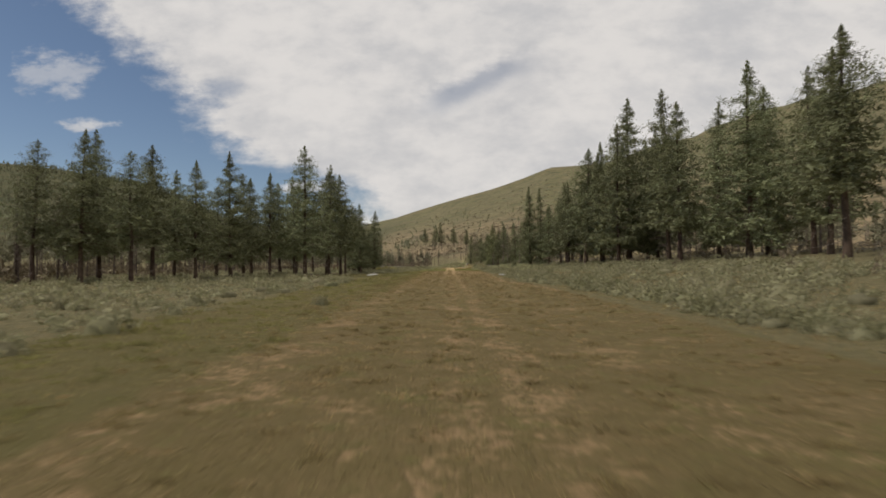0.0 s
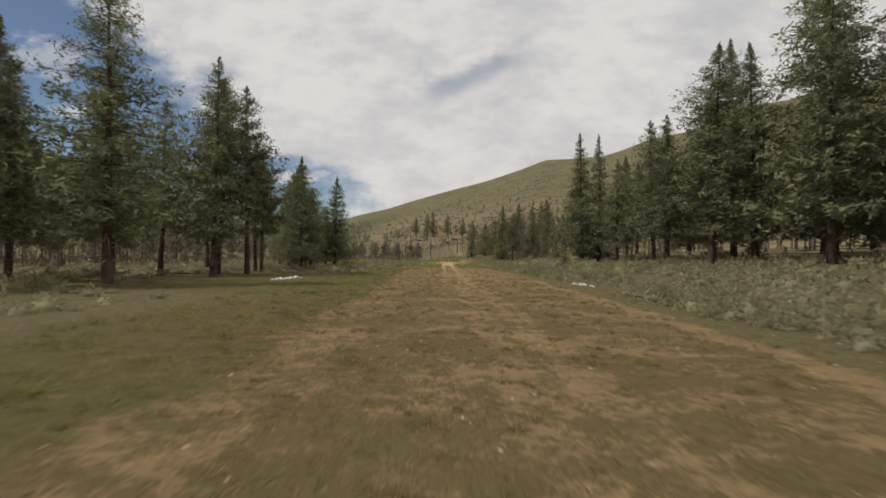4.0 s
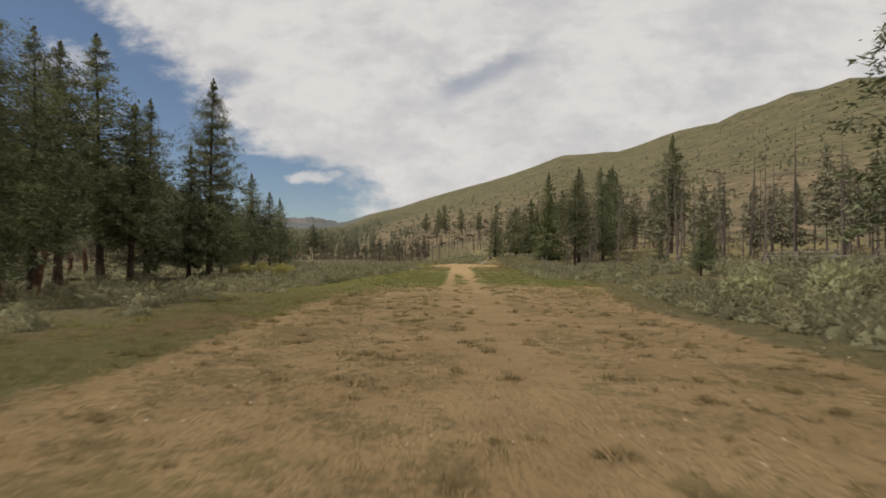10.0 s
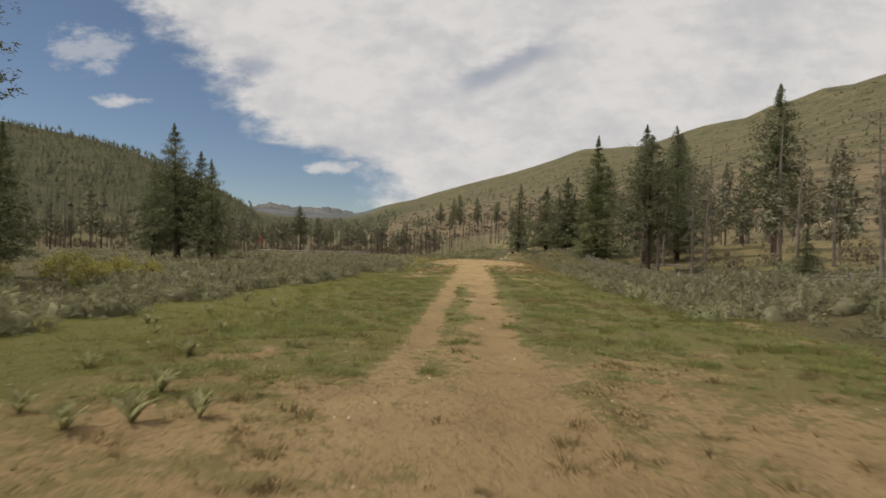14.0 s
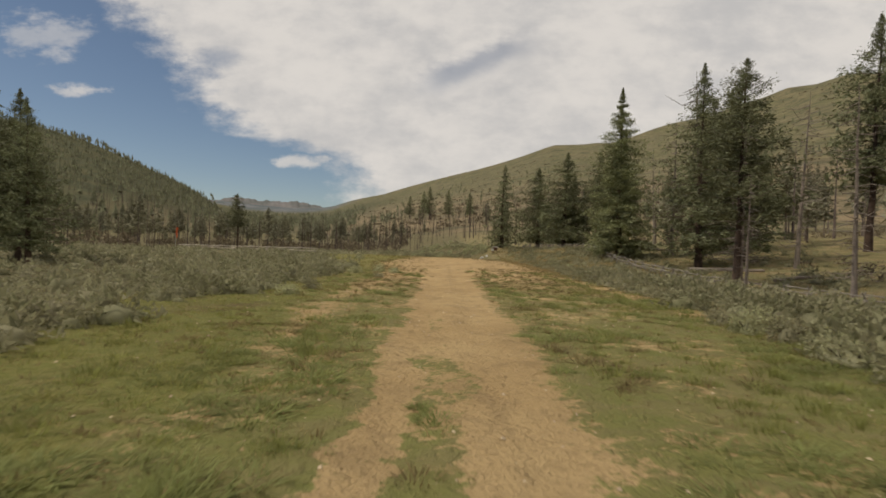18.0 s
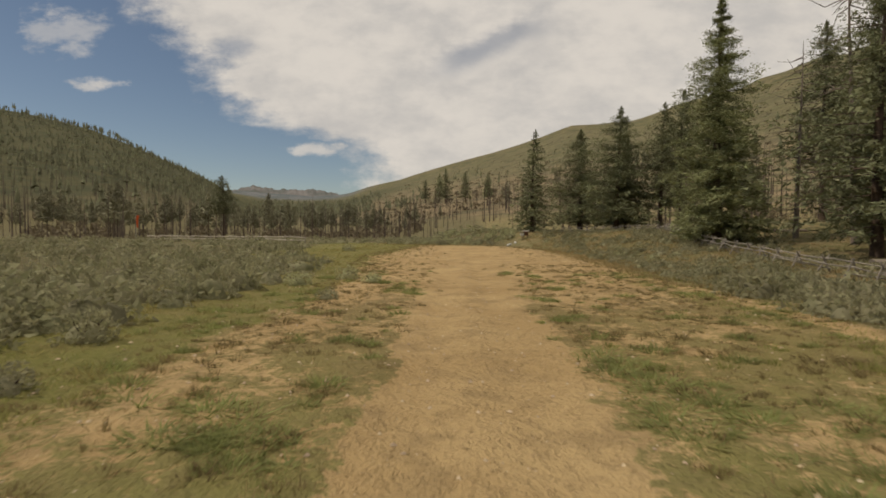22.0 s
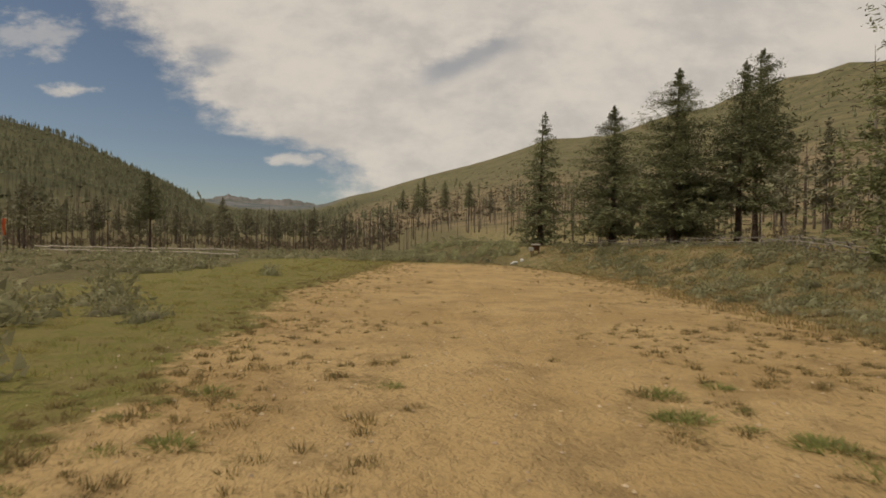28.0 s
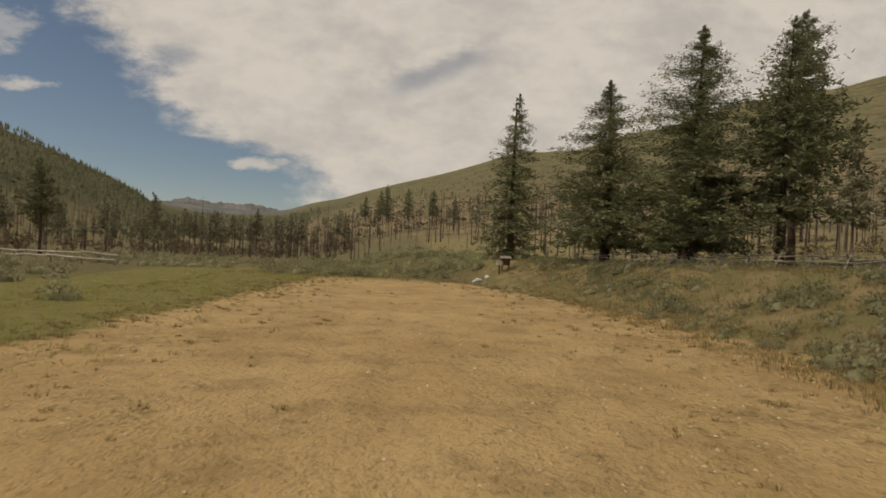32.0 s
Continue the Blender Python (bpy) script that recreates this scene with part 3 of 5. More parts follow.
def crown_of(r, tall, low, wide, branches, sprays, blade, shape=0.9, droop=0.25, n=8, boughs=None):
    """A crown of boughs set with tufts of needles: verts and triangles."""
    k = np.arange(branches)
    h = low + (tall - low) * (((k + 0.5) / branches) ** 0.95)
    h = h + r.normal(0, 0.012 * tall, branches) * np.clip((tall - h) / (0.15 * tall), 0.1, 1)
    u = np.clip((h - low) / (tall - low), 0, 1)
    turn = k * 2.399963 + r.normal(0, 0.4, branches)
    lobe = 1 + 0.22 * np.sin(turn * 2 + r.uniform(0, 6) + u * 5) + 0.15 * np.sin(turn * 3 + r.uniform(0, 6) - u * 11)
    long = wide * ((1 - u) ** shape * (0.70 + 0.30 * np.clip(u / 0.15, 0, 1)) * np.clip((1 - u) / 0.25, 0, 1) ** 0.3 + 0.01) * r.uniform(0.68, 1.08, branches) * lobe
    s = (np.arange(sprays) + 0.6) / sprays
    s = 0.12 + 0.88 * s
    B, S = np.meshgrid(np.arange(branches), s, indexing="ij")
    B, S = B.ravel(), S.ravel()
    S = np.clip(S + r.normal(0, 0.04, len(S)), 0.05, 1.05)
    out = np.stack([np.cos(turn[B]), np.sin(turn[B]), np.zeros(len(B))], 1)
    side = np.stack([-out[:, 1], out[:, 0], np.zeros(len(B))], 1)
    fan = r.normal(0, 0.22, len(B)) * long[B] * S
    centre = out * (long[B] * S)[:, None] + side * fan[:, None]
    centre[:, 2] = h[B] + long[B] * (-droop * S * (1.2 - 0.6 * u[B]) + 0.12 * S**2 + 0.25 * u[B] * S) + r.normal(0, 1, len(B)) * (0.05 + 0.055 * long[B])
    C = np.repeat(centre, n, 0)
    m = len(C)
    size = blade * r.uniform(0.6, 1.3, m) * np.repeat(0.22 + 0.92 * (1 - u[B]) ** 0.8, n)
    d = np.repeat(out, n, 0) * r.uniform(-0.1, 1.0, m)[:, None] + np.repeat(side, n, 0) * r.normal(0, 0.75, m)[:, None]
    d[:, 2] += r.normal(-0.05, 0.42, m)
    d /= np.linalg.norm(d, axis=1, keepdims=True)
    w = np.cross(d, r.normal(0, 1, (m, 3)))
    w /= np.linalg.norm(w, axis=1, keepdims=True) + 1e-9
    C = C + r.normal(0, 1, (m, 3)) * np.repeat((0.05 + 0.25 * blade) * (0.2 + 0.8 * np.clip(long[B], 0, 1)), n)[:, None]
    wide_ = (size * r.uniform(0.11, 0.25, m))[:, None] * w
    v = np.stack([C - d * (size * 0.35)[:, None] - wide_, C - d * (size * 0.35)[:, None] + wide_, C + d * (size * 0.8)[:, None]], 1).reshape(-1, 3)
    t = np.stack([np.cos(turn), np.sin(turn), np.zeros(branches)], 1)
    root, tip = t * 0.04, t * (long * 0.95)[:, None]
    root[:, 2], tip[:, 2] = h, h + long * (-droop * (1.2 - 0.6 * u) + 0.12 + 0.25 * u)
    q = np.stack([-t[:, 1], t[:, 0], np.zeros(branches)], 1) * (0.012 + 0.009 * long)[:, None]
    up = np.array((0, 0, 1.0)) * (0.012 + 0.009 * long)[:, None]
    b = np.stack([root - q, root + q, root + up * 1.6, tip], 1).reshape(-1, 3)
    f = (np.array([(0, 1, 3), (1, 2, 3), (2, 0, 3)])[None] + 4 * np.arange(branches)[:, None, None]).reshape(-1, 3)
    if boughs is not None:
        boughs.append((b, f))
    return v, np.arange(len(v)).reshape(-1, 3)


def trunk_of(r, tall, thick, bend=0.012):
    z = np.linspace(-0.4, tall, 9)
    p = np.stack([np.cumsum(r.normal(0, bend * tall / 9 * 3, 9)) * 0.5, np.cumsum(r.normal(0, bend * tall / 9 * 3, 9)) * 0.5, z], 1)
    p[:2, :2] = 0
    rad = thick * (1 - np.clip(z / tall, 0, 1) * 0.93)
    rad[0] *= 1.25
    return p, rad


def twigs_of(r, lo, hi, count, long, thick=0.03, tall=1.0):
    """Bare limbs standing off a trunk."""
    out = []
    for _ in range(count):
        z, a, s = r.uniform(lo, hi), r.uniform(0, 6.28), long * r.uniform(0.3, 1.0)
        d = np.array([math.cos(a), math.sin(a), 0])
        pts = [d * 0.03 + (0, 0, z), d * s * 0.5 + (0, 0, z - s * r.uniform(-0.1, 0.2)), d * s + (r.normal(0, 0.1) * s, r.normal(0, 0.1) * s, z - s * r.uniform(-0.25, 0.4))]
        out.append(tube(pts, (thick, thick * 0.7, thick * 0.25), 4))
    return gather(out)


def conifer_kind(seed, low, wide, branches, sprays, blade, shape, leaf, droop=0.25, bare=14, n=8):
    """Meshes of one kind of live conifer, 16 m tall."""
    r, tall, limbs = np.random.default_rng(seed), 16.0, []
    p, rad = trunk_of(r, tall * 0.985, 0.24)
    made = {"trunk": mesh_of("trunk", *tube(p, rad), bark, True),
            "crown": mesh_of("crown", *crown_of(r, tall, tall * low, wide, branches, sprays, blade, shape, droop, n, limbs), leaf)}
    made["branchwork"] = mesh_of("branchwork", *limbs[0], bark)
    if bare:
        made["dead_branchwork"] = mesh_of("dead_branchwork", *twigs_of(r, tall * 0.06, tall * (low + 0.12), bare, wide * 0.6, 0.025), dead_wood)
    return made


KINDS = {
    "near": [conifer_kind(s, low, wide, 150, 22, 0.20, 0.78, needles, 0.2, 20, 15) for s, low, wide in ((12, 0.10, 4.1), (13, 0.08, 4.3))],
    "spruce": [conifer_kind(14, 0.025, 3.3, 190, 20, 0.20, 0.95, pale_needles, 0.3, 8, 14)],
    "fir": [conifer_kind(s, low, wide, 125, 16, 0.32, 0.80, needles, 0.2) for s, low, wide in ((1, 0.10, 4.3), (2, 0.13, 4.0), (3, 0.08, 4.7))],
    "tall": [conifer_kind(s, low, wide, 98, 16, 0.34, 0.72, needles, 0.22, 30) for s, low, wide in ((4, 0.22, 3.9), (5, 0.30, 3.6), (6, 0.18, 4.2))],
    "pine": [conifer_kind(s, low, wide, 74, 17, 0.35, 0.58, pine_needles, 0.05, 34) for s, low, wide in ((7, 0.32, 4.0), (8, 0.42, 3.6), (9, 0.27, 4.2))],
    "spire": [conifer_kind(s, low, wide, 130, 13, 0.28, 0.80, needles, 0.4, 16) for s, low, wide in ((10, 0.06, 2.9), (11, 0.10, 2.6))],
}
TREE_TEXT = {"near": ("large dark green fir standing close to the strip", "fir tree"), "fir": ("dense dark green fir with boughs down to the grass", "fir tree"), "tall": ("tall dark green fir with a bare lower trunk", "fir tree"),
             "spruce": ("broad light green spruce with boughs down to the ground", "spruce tree"), "pine": ("open crowned pine on a long bare trunk", "pine tree"), "spire": ("narrow spire shaped spruce with drooping boughs", "spruce tree")}


def tree(kind, x, y, tall, fat=1.07, label=""):
    i = int(rng.integers(len(KINDS[kind])))
    base = new(kind.replace("tall", "fir").replace("near", "fir").replace("spire", "spruce") + "_tree")
    s = tall / 16.0
    fat *= rng.uniform(0.88, 1.14)
    base.matrix_world = Matrix.Translation((x, y, ground_z(x, y))) @ Euler((radians(rng.normal(0, 1.0)), radians(rng.normal(0, 1.0)), rng.uniform(0, 6.28))).to_matrix().to_4x4() @ Matrix.Diagonal((s * fat, s * fat, s, 1))
    for name, me in KINDS[kind][i].items():
        tagged(part(name, me, base), kind="stuff" if name in ("dead_branchwork", "branchwork") else "")
    text = TREE_TEXT[kind]
    tagged(base, label or text[0], text[1], "conifers beside the strip")
    return base


def snag_kind(seed, twigs, long, tall=12.0, thick=0.17):
    r = np.random.default_rng(seed)
    p, rad = trunk_of(r, tall, thick, 0.012)
    made = {"trunk": mesh_of("trunk", *tube(p, rad, 6), dead_wood, True)}
    if twigs:
        made["dead_branchwork"] = mesh_of("dead_branchwork", *twigs_of(r, tall * 0.12, tall * 0.92, twigs, long, 0.03), dead_wood)
    return made


SNAGS = [snag_kind(21, 0, 1), snag_kind(22, 16, 0.9), snag_kind(23, 40, 1.6), snag_kind(24, 70, 2.0)]


def snag(x, y, tall, which=1, lean=1.5):
    base = new("dead_tree")
    s = tall / 12.0
    base.matrix_world = Matrix.Translation((x, y, ground_z(x, y))) @ Euler((radians(rng.normal(0, lean)), radians(rng.normal(0, lean)), rng.uniform(0, 6.28))).to_matrix().to_4x4() @ Matrix.Diagonal((s, s, s, 1))
    for name, me in SNAGS[which].items():
        tagged(part(name, me, base), kind="stuff" if name == "dead_branchwork" else "")
    tagged(base, ("bare burnt trunk standing dead", "grey dead tree with short broken limbs", "grey dead tree with bare limbs", "dead conifer bristling with bare grey limbs")[which], "dead tree", "standing dead trees")


TREES = (
    # kind, x, y, height: beside the strip's left
    ("pine", -39, 69, 16), ("tall", -40.6, 77, 18.5), ("tall", -36, 80, 17), ("fir", -33.4, 86, 19.5), ("pine", -38, 92, 15), ("tall", -29, 91, 17), ("tall", -24.3, 95, 22), ("tall", -28, 102, 18),
    ("tall", -24, 112.5, 22), ("pine", -25.4, 117, 21), ("pine", -23, 119.5, 21), ("pine", -32, 118, 19), ("pine", -24.3, 126.3, 16), ("pine", -23, 124.5, 15), ("tall", -38, 104, 19), ("tall", -33, 110, 18), ("pine", -31, 128, 17),
    ("near", -22.6, 142.4, 17.3, 1.15), ("near", -24.5, 147, 16, 1.1), ("tall", -26, 153, 16), ("near", -22.6, 170, 18, 1.0), ("tall", -27.5, 162, 19), ("fir", -27, 167.5, 15.5), ("tall", -25.8, 163, 14), ("spire", -24.5, 170, 12), ("tall", -28, 158, 17), ("pine", -26.5, 150, 14),
    ("fir", -28.3, 209.3, 11.2), ("tall", -33, 210.5, 15.4), ("tall", -31, 212, 12.5), ("fir", -36.5, 212, 11.5), ("fir", -35, 215, 12), ("pine", -43.4, 291, 12),
    ("fir", -24, 176, 8),
    ("tall", -44, 67, 18.5), ("pine", -49, 66, 17), ("tall", -46, 74, 20), ("tall", -43, 88, 17), ("tall", -34, 97, 17),
    # beside its right
    ("fir", 30, 112, 22), ("tall", 26, 124, 18), ("fir", 38, 104, 24), ("tall", 24, 137, 15), ("fir", 43, 91, 25), ("tall", 47, 84, 25), ("fir", 40, 115, 24), ("tall", 33, 142, 19), ("tall", 46, 72, 24),
    ("tall", 39, 56, 23), ("tall", 44, 66, 24), ("fir", 41, 78, 27), ("tall", 34, 84, 24), ("tall", 37, 96, 29), ("fir", 33.8, 107, 31), ("tall", 30, 101, 25), ("tall", 28, 117, 24), ("fir", 33, 122, 26),
    ("tall", 27, 131, 19), ("tall", 36, 134, 24), ("spire", 20.3, 143, 20.3, 1.25), ("spire", 22.8, 142, 19.6, 1.25), ("tall", 29, 148, 17), ("tall", 34, 158, 17), ("fir", 40, 150, 20),
    ("pine", 17.4, 204, 13.5), ("fir", 28.3, 227.5, 16.5), ("fir", 20.6, 216, 16.3, 1.05), ("fir", 25.2, 218, 16.2, 1.0), ("spruce", 17.1, 225.5, 16.5, 1.45), ("tall", 38, 221, 21), ("tall", 33, 240, 18),
    ("near", 14, 253.6, 12, 1.65), ("near", 16.4, 247.3, 13.2, 1.55), ("near", 18.5, 251, 11), ("tall", 20.5, 246, 13), ("spire", 9.8, 264, 13.8, 1.85), ("pine", 24, 250, 15),
)
for kind, x, y, tall, *fat in TREES:
    tree(kind, x, y, tall, *fat)
for x, y, tall, which in ((23, 221, 17, 3), (26, 212, 13, 3), (19.5, 207.5, 11, 3), (21.5, 212, 9, 3), (18.6, 196, 10, 3), (22.5, 226, 13, 3), (15.3, 199, 6.2, 3), (34, 212, 17, 1), (37, 214, 15, 2), (18, 251.5, 8, 3), (26, 240, 12, 2), (21, 258, 10, 2), (24, 182, 11, 2), (31, 187, 12, 2), (36, 190, 14, 1)):
    snag(x, y, tall, which)

for x, y, top in ((-10, 600, 46.0), (4, 545, 38.3), (14, 469, 30.0), (-16, 655, 47.5), (-30, 690, 45.5)):
    tree("tall", x, y, max(10.0, top - ground_z(x, y)))
for x, y, tall in ((15.2, 155.5, 3.4), (14.5, 128, 2.6), (22, 170, 4.5), (19, 118, 2.2), (26, 193, 4.0), (17, 110, 2.4)):
    tree("fir", x, y, tall, 1.3, "young green fir among the sagebrush")


# ---- far woods ----
def cone_tree(r, tall, wide, low):
    """A far conifer: four ragged skirts of boughs one above another."""
    pieces, base = [], tall * r.uniform(*low)
    for k in range(4):
        z0, z1 = base + (tall - base) * k * 0.23, base + (tall - base) * (0.42 + 0.193 * k)
        a = np.arange(7) * 0.8976 + r.uniform(0, 6)
        rad = wide * (1 - 0.235 * k) * r.uniform(0.55, 1.2, 7)
        rim = np.stack([np.cos(a) * rad, np.sin(a) * rad, z0 + r.normal(0, 0.04 * tall, 7)], 1)
        pieces.append((np.vstack([rim, (0, 0, z1)]), np.array([(i, (i + 1) % 7, 7) for i in range(7)])))
    return gather(pieces)


def small_conifer(r, tall, wide, branches, sprays, blade, low, n):
    v, f = crown_of(r, tall, tall * r.uniform(*low), wide, branches, sprays, blade, 0.75, 0.25, n)
    return v, f


def woods(name, label, spots, seed, branches=22, sprays=4, blade=1.0, dead=0.5, tall=(7, 13), wide=0.2, far=False, wood=None, low=(0.12, 0.35)):
    """Many trees as one mesh of each kind: live crowns, and bare trunks."""
    r = np.random.default_rng(seed)
    stock = [cone_tree(r, 10.0, 10 * wide, low) if far else small_conifer(r, 10.0, 10 * wide, branches, sprays, blade, low, 5) for _ in range(6)]
    sticks = [tube(p[::4], w[::4], 3 if far else 4) if far else tube(p[::2], w[::2], 4) for p, w in (trunk_of(r, 10.0, 0.13, 0.010) for _ in range(4))]
    limbs = [twigs_of(r, 1.5, 9.0, 2 if far else 11, 0.9, 0.03) for _ in range(3)]
    crowns, trunks = [], []
    z = height(spots[:, 0], spots[:, 1]) - (0.0016 * np.clip(np.hypot(spots[:, 0], spots[:, 1] - 215) - 400, 0, 2000) if far else 0.0)
    for (x, y), zz in zip(spots, z):
        s, a = r.uniform(*tall) / 10.0, r.uniform(0, 6.28)
        turn = np.array([[math.cos(a), -math.sin(a), 0], [math.sin(a), math.cos(a), 0], [r.normal(0, 0.02), r.normal(0, 0.02), 1]]).T
        if r.random() < dead:
            for v, f in (sticks[int(r.integers(4))], limbs[int(r.integers(3))]):
                trunks.append((v @ turn * s * r.uniform(0.8, 1.1) + (x, y, zz), f))
        else:
            v, f = stock[int(r.integers(6))]
            crowns.append((v @ turn * s + (x, y, zz), f))
            v, f = sticks[int(r.integers(4))]
            trunks.append((v * (s, s, s * 0.8) + (x, y, zz), f))
    if crowns:
        tagged(new(name + "_crowns", mesh_of(name + "_crowns", *gather(crowns), hill_needles if far else far_needles)), label + ", green crowns", "woods", kind="stuff")
    tagged(new(name + "_trunks", mesh_of(name + "_trunks", *gather(trunks), wood or dead_wood)), label + ", bare trunks", "woods", kind="stuff")


def spread(r, count, x0, x1, y0, y1, keep=None):
    p = np.stack([r.uniform(x0, x1, count), r.uniform(y0, y1, count)], 1)
    return p[keep(p[:, 0], p[:, 1])] if keep else p


r = np.random.default_rng(31)
woods("west_woods", "half burnt woods behind the sagebrush flat",
      np.concatenate([spread(r, 330, -150, -50, 15, 190), spread(r, 150, -170, -66, 190, 268)]), 41, 30, 4, 0.8, 0.74, (7, 14), 0.2, wood=charred_wood, low=(0.3, 0.55))
woods("end_woods", "burnt and green woods at the end of the flat",
      np.concatenate([spread(r, 240, -170, -46, 276, 420), spread(r, 190, -46, -12, 300, 430, lambda x, y: y > 300 + (x + 44) * 1.2)]), 42, 30, 4, 0.8, 0.87, (5, 11), 0.2, wood=charred_wood, low=(0.35, 0.55))
woods("dark_woods", "dense dark conifers at the valley's bend",
      np.concatenate([spread(r, 44, -120, -46, 350, 480), spread(r, 18, -150, -60, 300, 340)]), 43, 34, 5, 0.8, 0.0, (8, 13), 0.22, wood=charred_wood, low=(0.3, 0.5))
woods("burnt_slope", "burnt standing trunks on the grassy slope",
      np.concatenate([spread(r, 400, -24, 80, 296, 440, lambda x, y: soft_noise(x, y, 6.0, 3.0) > -0.2), spread(r, 700, -60, 160, 430, 680, lambda x, y: soft_noise(x, y, 9.0, 4.0) > -0.2), spread(r, 50, 20, 60, 268, 300)]), 44, dead=0.96, tall=(4, 13), wood=charred_wood)
woods("east_woods", "mixed firs and dead trees behind the fence",
      np.concatenate([spread(r, 170, 48, 120, 20, 190), spread(r, 50, 30, 70, 165, 215), spread(r, 45, 32, 80, 230, 290)]), 45, 40, 6, 0.6, 0.55, (8, 15), 0.22)


def on_hill(r, count, a0, a1, d0, d1):
    a, d = np.radians(r.uniform(a0, a1, count)), r.uniform(d0, d1, count)
    return np.stack([CX + np.sin(a) * d, CY + np.cos(a) * d], 1)


woods("west_hill_woods", "forest on the western hill", np.concatenate([on_hill(r, 3300, -75, -21, 420, 900), on_hill(r, 800, -62, -22.5, 840, 930)]), 46, 28, 1, 1.0, 0.30, (5, 9.5), 0.19, True, charred_wood)
woods("west_foot_woods", "burnt trunks and a few firs at the foot of the western hill", on_hill(r, 1300, -75, -21, 225, 430), 49, 28, 1, 1.0, 0.86, (6, 11), 0.19, True, charred_wood)
woods("east_hill_woods", "scattered trees on the eastern hill", np.concatenate([on_hill(r, 120, -9, 45, 500, 1500), on_hill(r, 30, -7.5, -3.5, 480, 640), on_hill(r, 30, 15, 40, 300, 700)]), 47, 30, 2, 0.9, 0.1, (7, 12), 0.2, True)

woods("valley_woods", "distant forest up the valley", np.concatenate([on_hill(r, 260, -22, -9, 500, 1000), on_hill(r, 420, -23, -8, 1000, 2000)]), 48, 26, 1, 1.3, 0.0, (7, 12), 0.28, True)

def bush_of(r, wide, tall, leaves, blade, mound=True):
    """A rounded bush: a lumpy heart of twigs and leaves set all over with small leaf sprays: verts and triangles."""
    ph = r.uniform(0, 6.28, 4)

    def lump(a, el):
        return 1 + 0.20 * np.sin(a * 3 + ph[0]) * np.cos(el) + 0.14 * np.sin(a * 5 + ph[1] + el * 4) + 0.10 * np.sin(el * 7 + ph[2])

    a, u = r.uniform(0, 6.28, leaves), r.uniform(0.55, 1.0, leaves) ** 0.5
    el = np.arcsin(r.uniform(0.0, 1.0, leaves))
    k = lump(a, el) * u
    c = np.stack([np.cos(a) * np.cos(el) * wide * k, np.sin(a) * np.cos(el) * wide * k, np.sin(el) * tall * k], 1)
    d = 0.7 * c / (np.linalg.norm(c, axis=1, keepdims=True) + 1e-6) + r.normal(0, 0.75, (leaves, 3)) + (0, 0, 0.3)
    d /= np.linalg.norm(d, axis=1, keepdims=True)
    w = np.cross(d, r.normal(0, 1, (leaves, 3)))
    w /= np.linalg.norm(w, axis=1, keepdims=True) + 1e-9
    s = (blade * r.uniform(0.6, 1.4, leaves))[:, None]
    v = np.stack([c - w * s * 0.30, c + w * s * 0.30, c + d * s], 1).reshape(-1, 3)
    f = np.arange(len(v)).reshape(-1, 3)
    if not mound:
        return v, f
    ring = np.array([(aa, e) for e in (-0.1, 0.45, 0.95) for aa in np.arange(7) * 0.8976 + e * 1.1] + [(0.0, 1.57)])
    k = lump(ring[:, 0], ring[:, 1]) * 0.58
    h = np.stack([np.cos(ring[:, 0]) * np.cos(ring[:, 1]) * wide * k, np.sin(ring[:, 0]) * np.cos(ring[:, 1]) * wide * k, np.sin(ring[:, 1]) * tall * k], 1)
    q = [(b * 7 + i, b * 7 + (i + 1) % 7, b * 7 + 7 + i) for b in range(2) for i in range(7)] + [(b * 7 + (i + 1) % 7, b * 7 + 7 + (i + 1) % 7, b * 7 + 7 + i) for b in range(2) for i in range(7)] + [(14 + i, 14 + (i + 1) % 7, 21) for i in range(7)]
    return gather([(v, f), (h, np.array(q))])


def left_edge(y):
    return np.interp(y, (-10, 60, 88, 119, 126, 150, 180, 190, 219, 227, 262), (-9.5, -10.5, -15, -15, -11, -9.3, -7.2, -6.4, -5.4, -14, -17))


r = np.random.default_rng(51)
spots = np.concatenate([spread(r, 3600, -62, -4.5, -8, 272, lambda x, y: (x < left_edge(y) - 0.4) & ~((y > 88) & (y < 121) & (x > -26))), spread(r, 2300, 10.2, 34, -8, 268), spread(r, 850, 9.4, 20, 208, 258), spread(r, 1500, 7.0, 11.5, -5, 150, lambda x, y: x > np.interp(y, *zip(*EAST)) + 1.7), spread(r, 700, -60, 60, 262, 330), spread(r, 420, -9, 15, 258, 292), spread(r, 650, -17, -4.5, 150, 224, lambda x, y: x < left_edge(y) - 0.4), spread(r, 620, 7.4, 13, 166, 214, lambda x, y: x > 7.4 + np.clip((y - 184) / 6, 0, 1.6))])
clump = soft_noise(spots[:, 0], spots[:, 1], 5.0, 5.0) + 0.6 * soft_noise(spots[:, 0], spots[:, 1], 1.9, 6.0)
spots = spots[(clump > -0.55) & ~((spots[:, 0] < -15) & (np.abs(spots[:, 1] - 260 + (spots[:, 0] + 17.5) * 0.38) < 4))]
spots = spots[~((np.abs(spots[:, 1] - 94) < 8) & (spots[:, 0] > 0) & (spots[:, 0] < 11.2))]
spots = spots[(spots[:, 0] > -32) | (r.random(len(spots)) < 0.65)]
spots = spots[np.lexsort((spots[:, 0], np.abs(spots[:, 0] - 1.5)))]
near, rest = spots[:300], spots[300:]
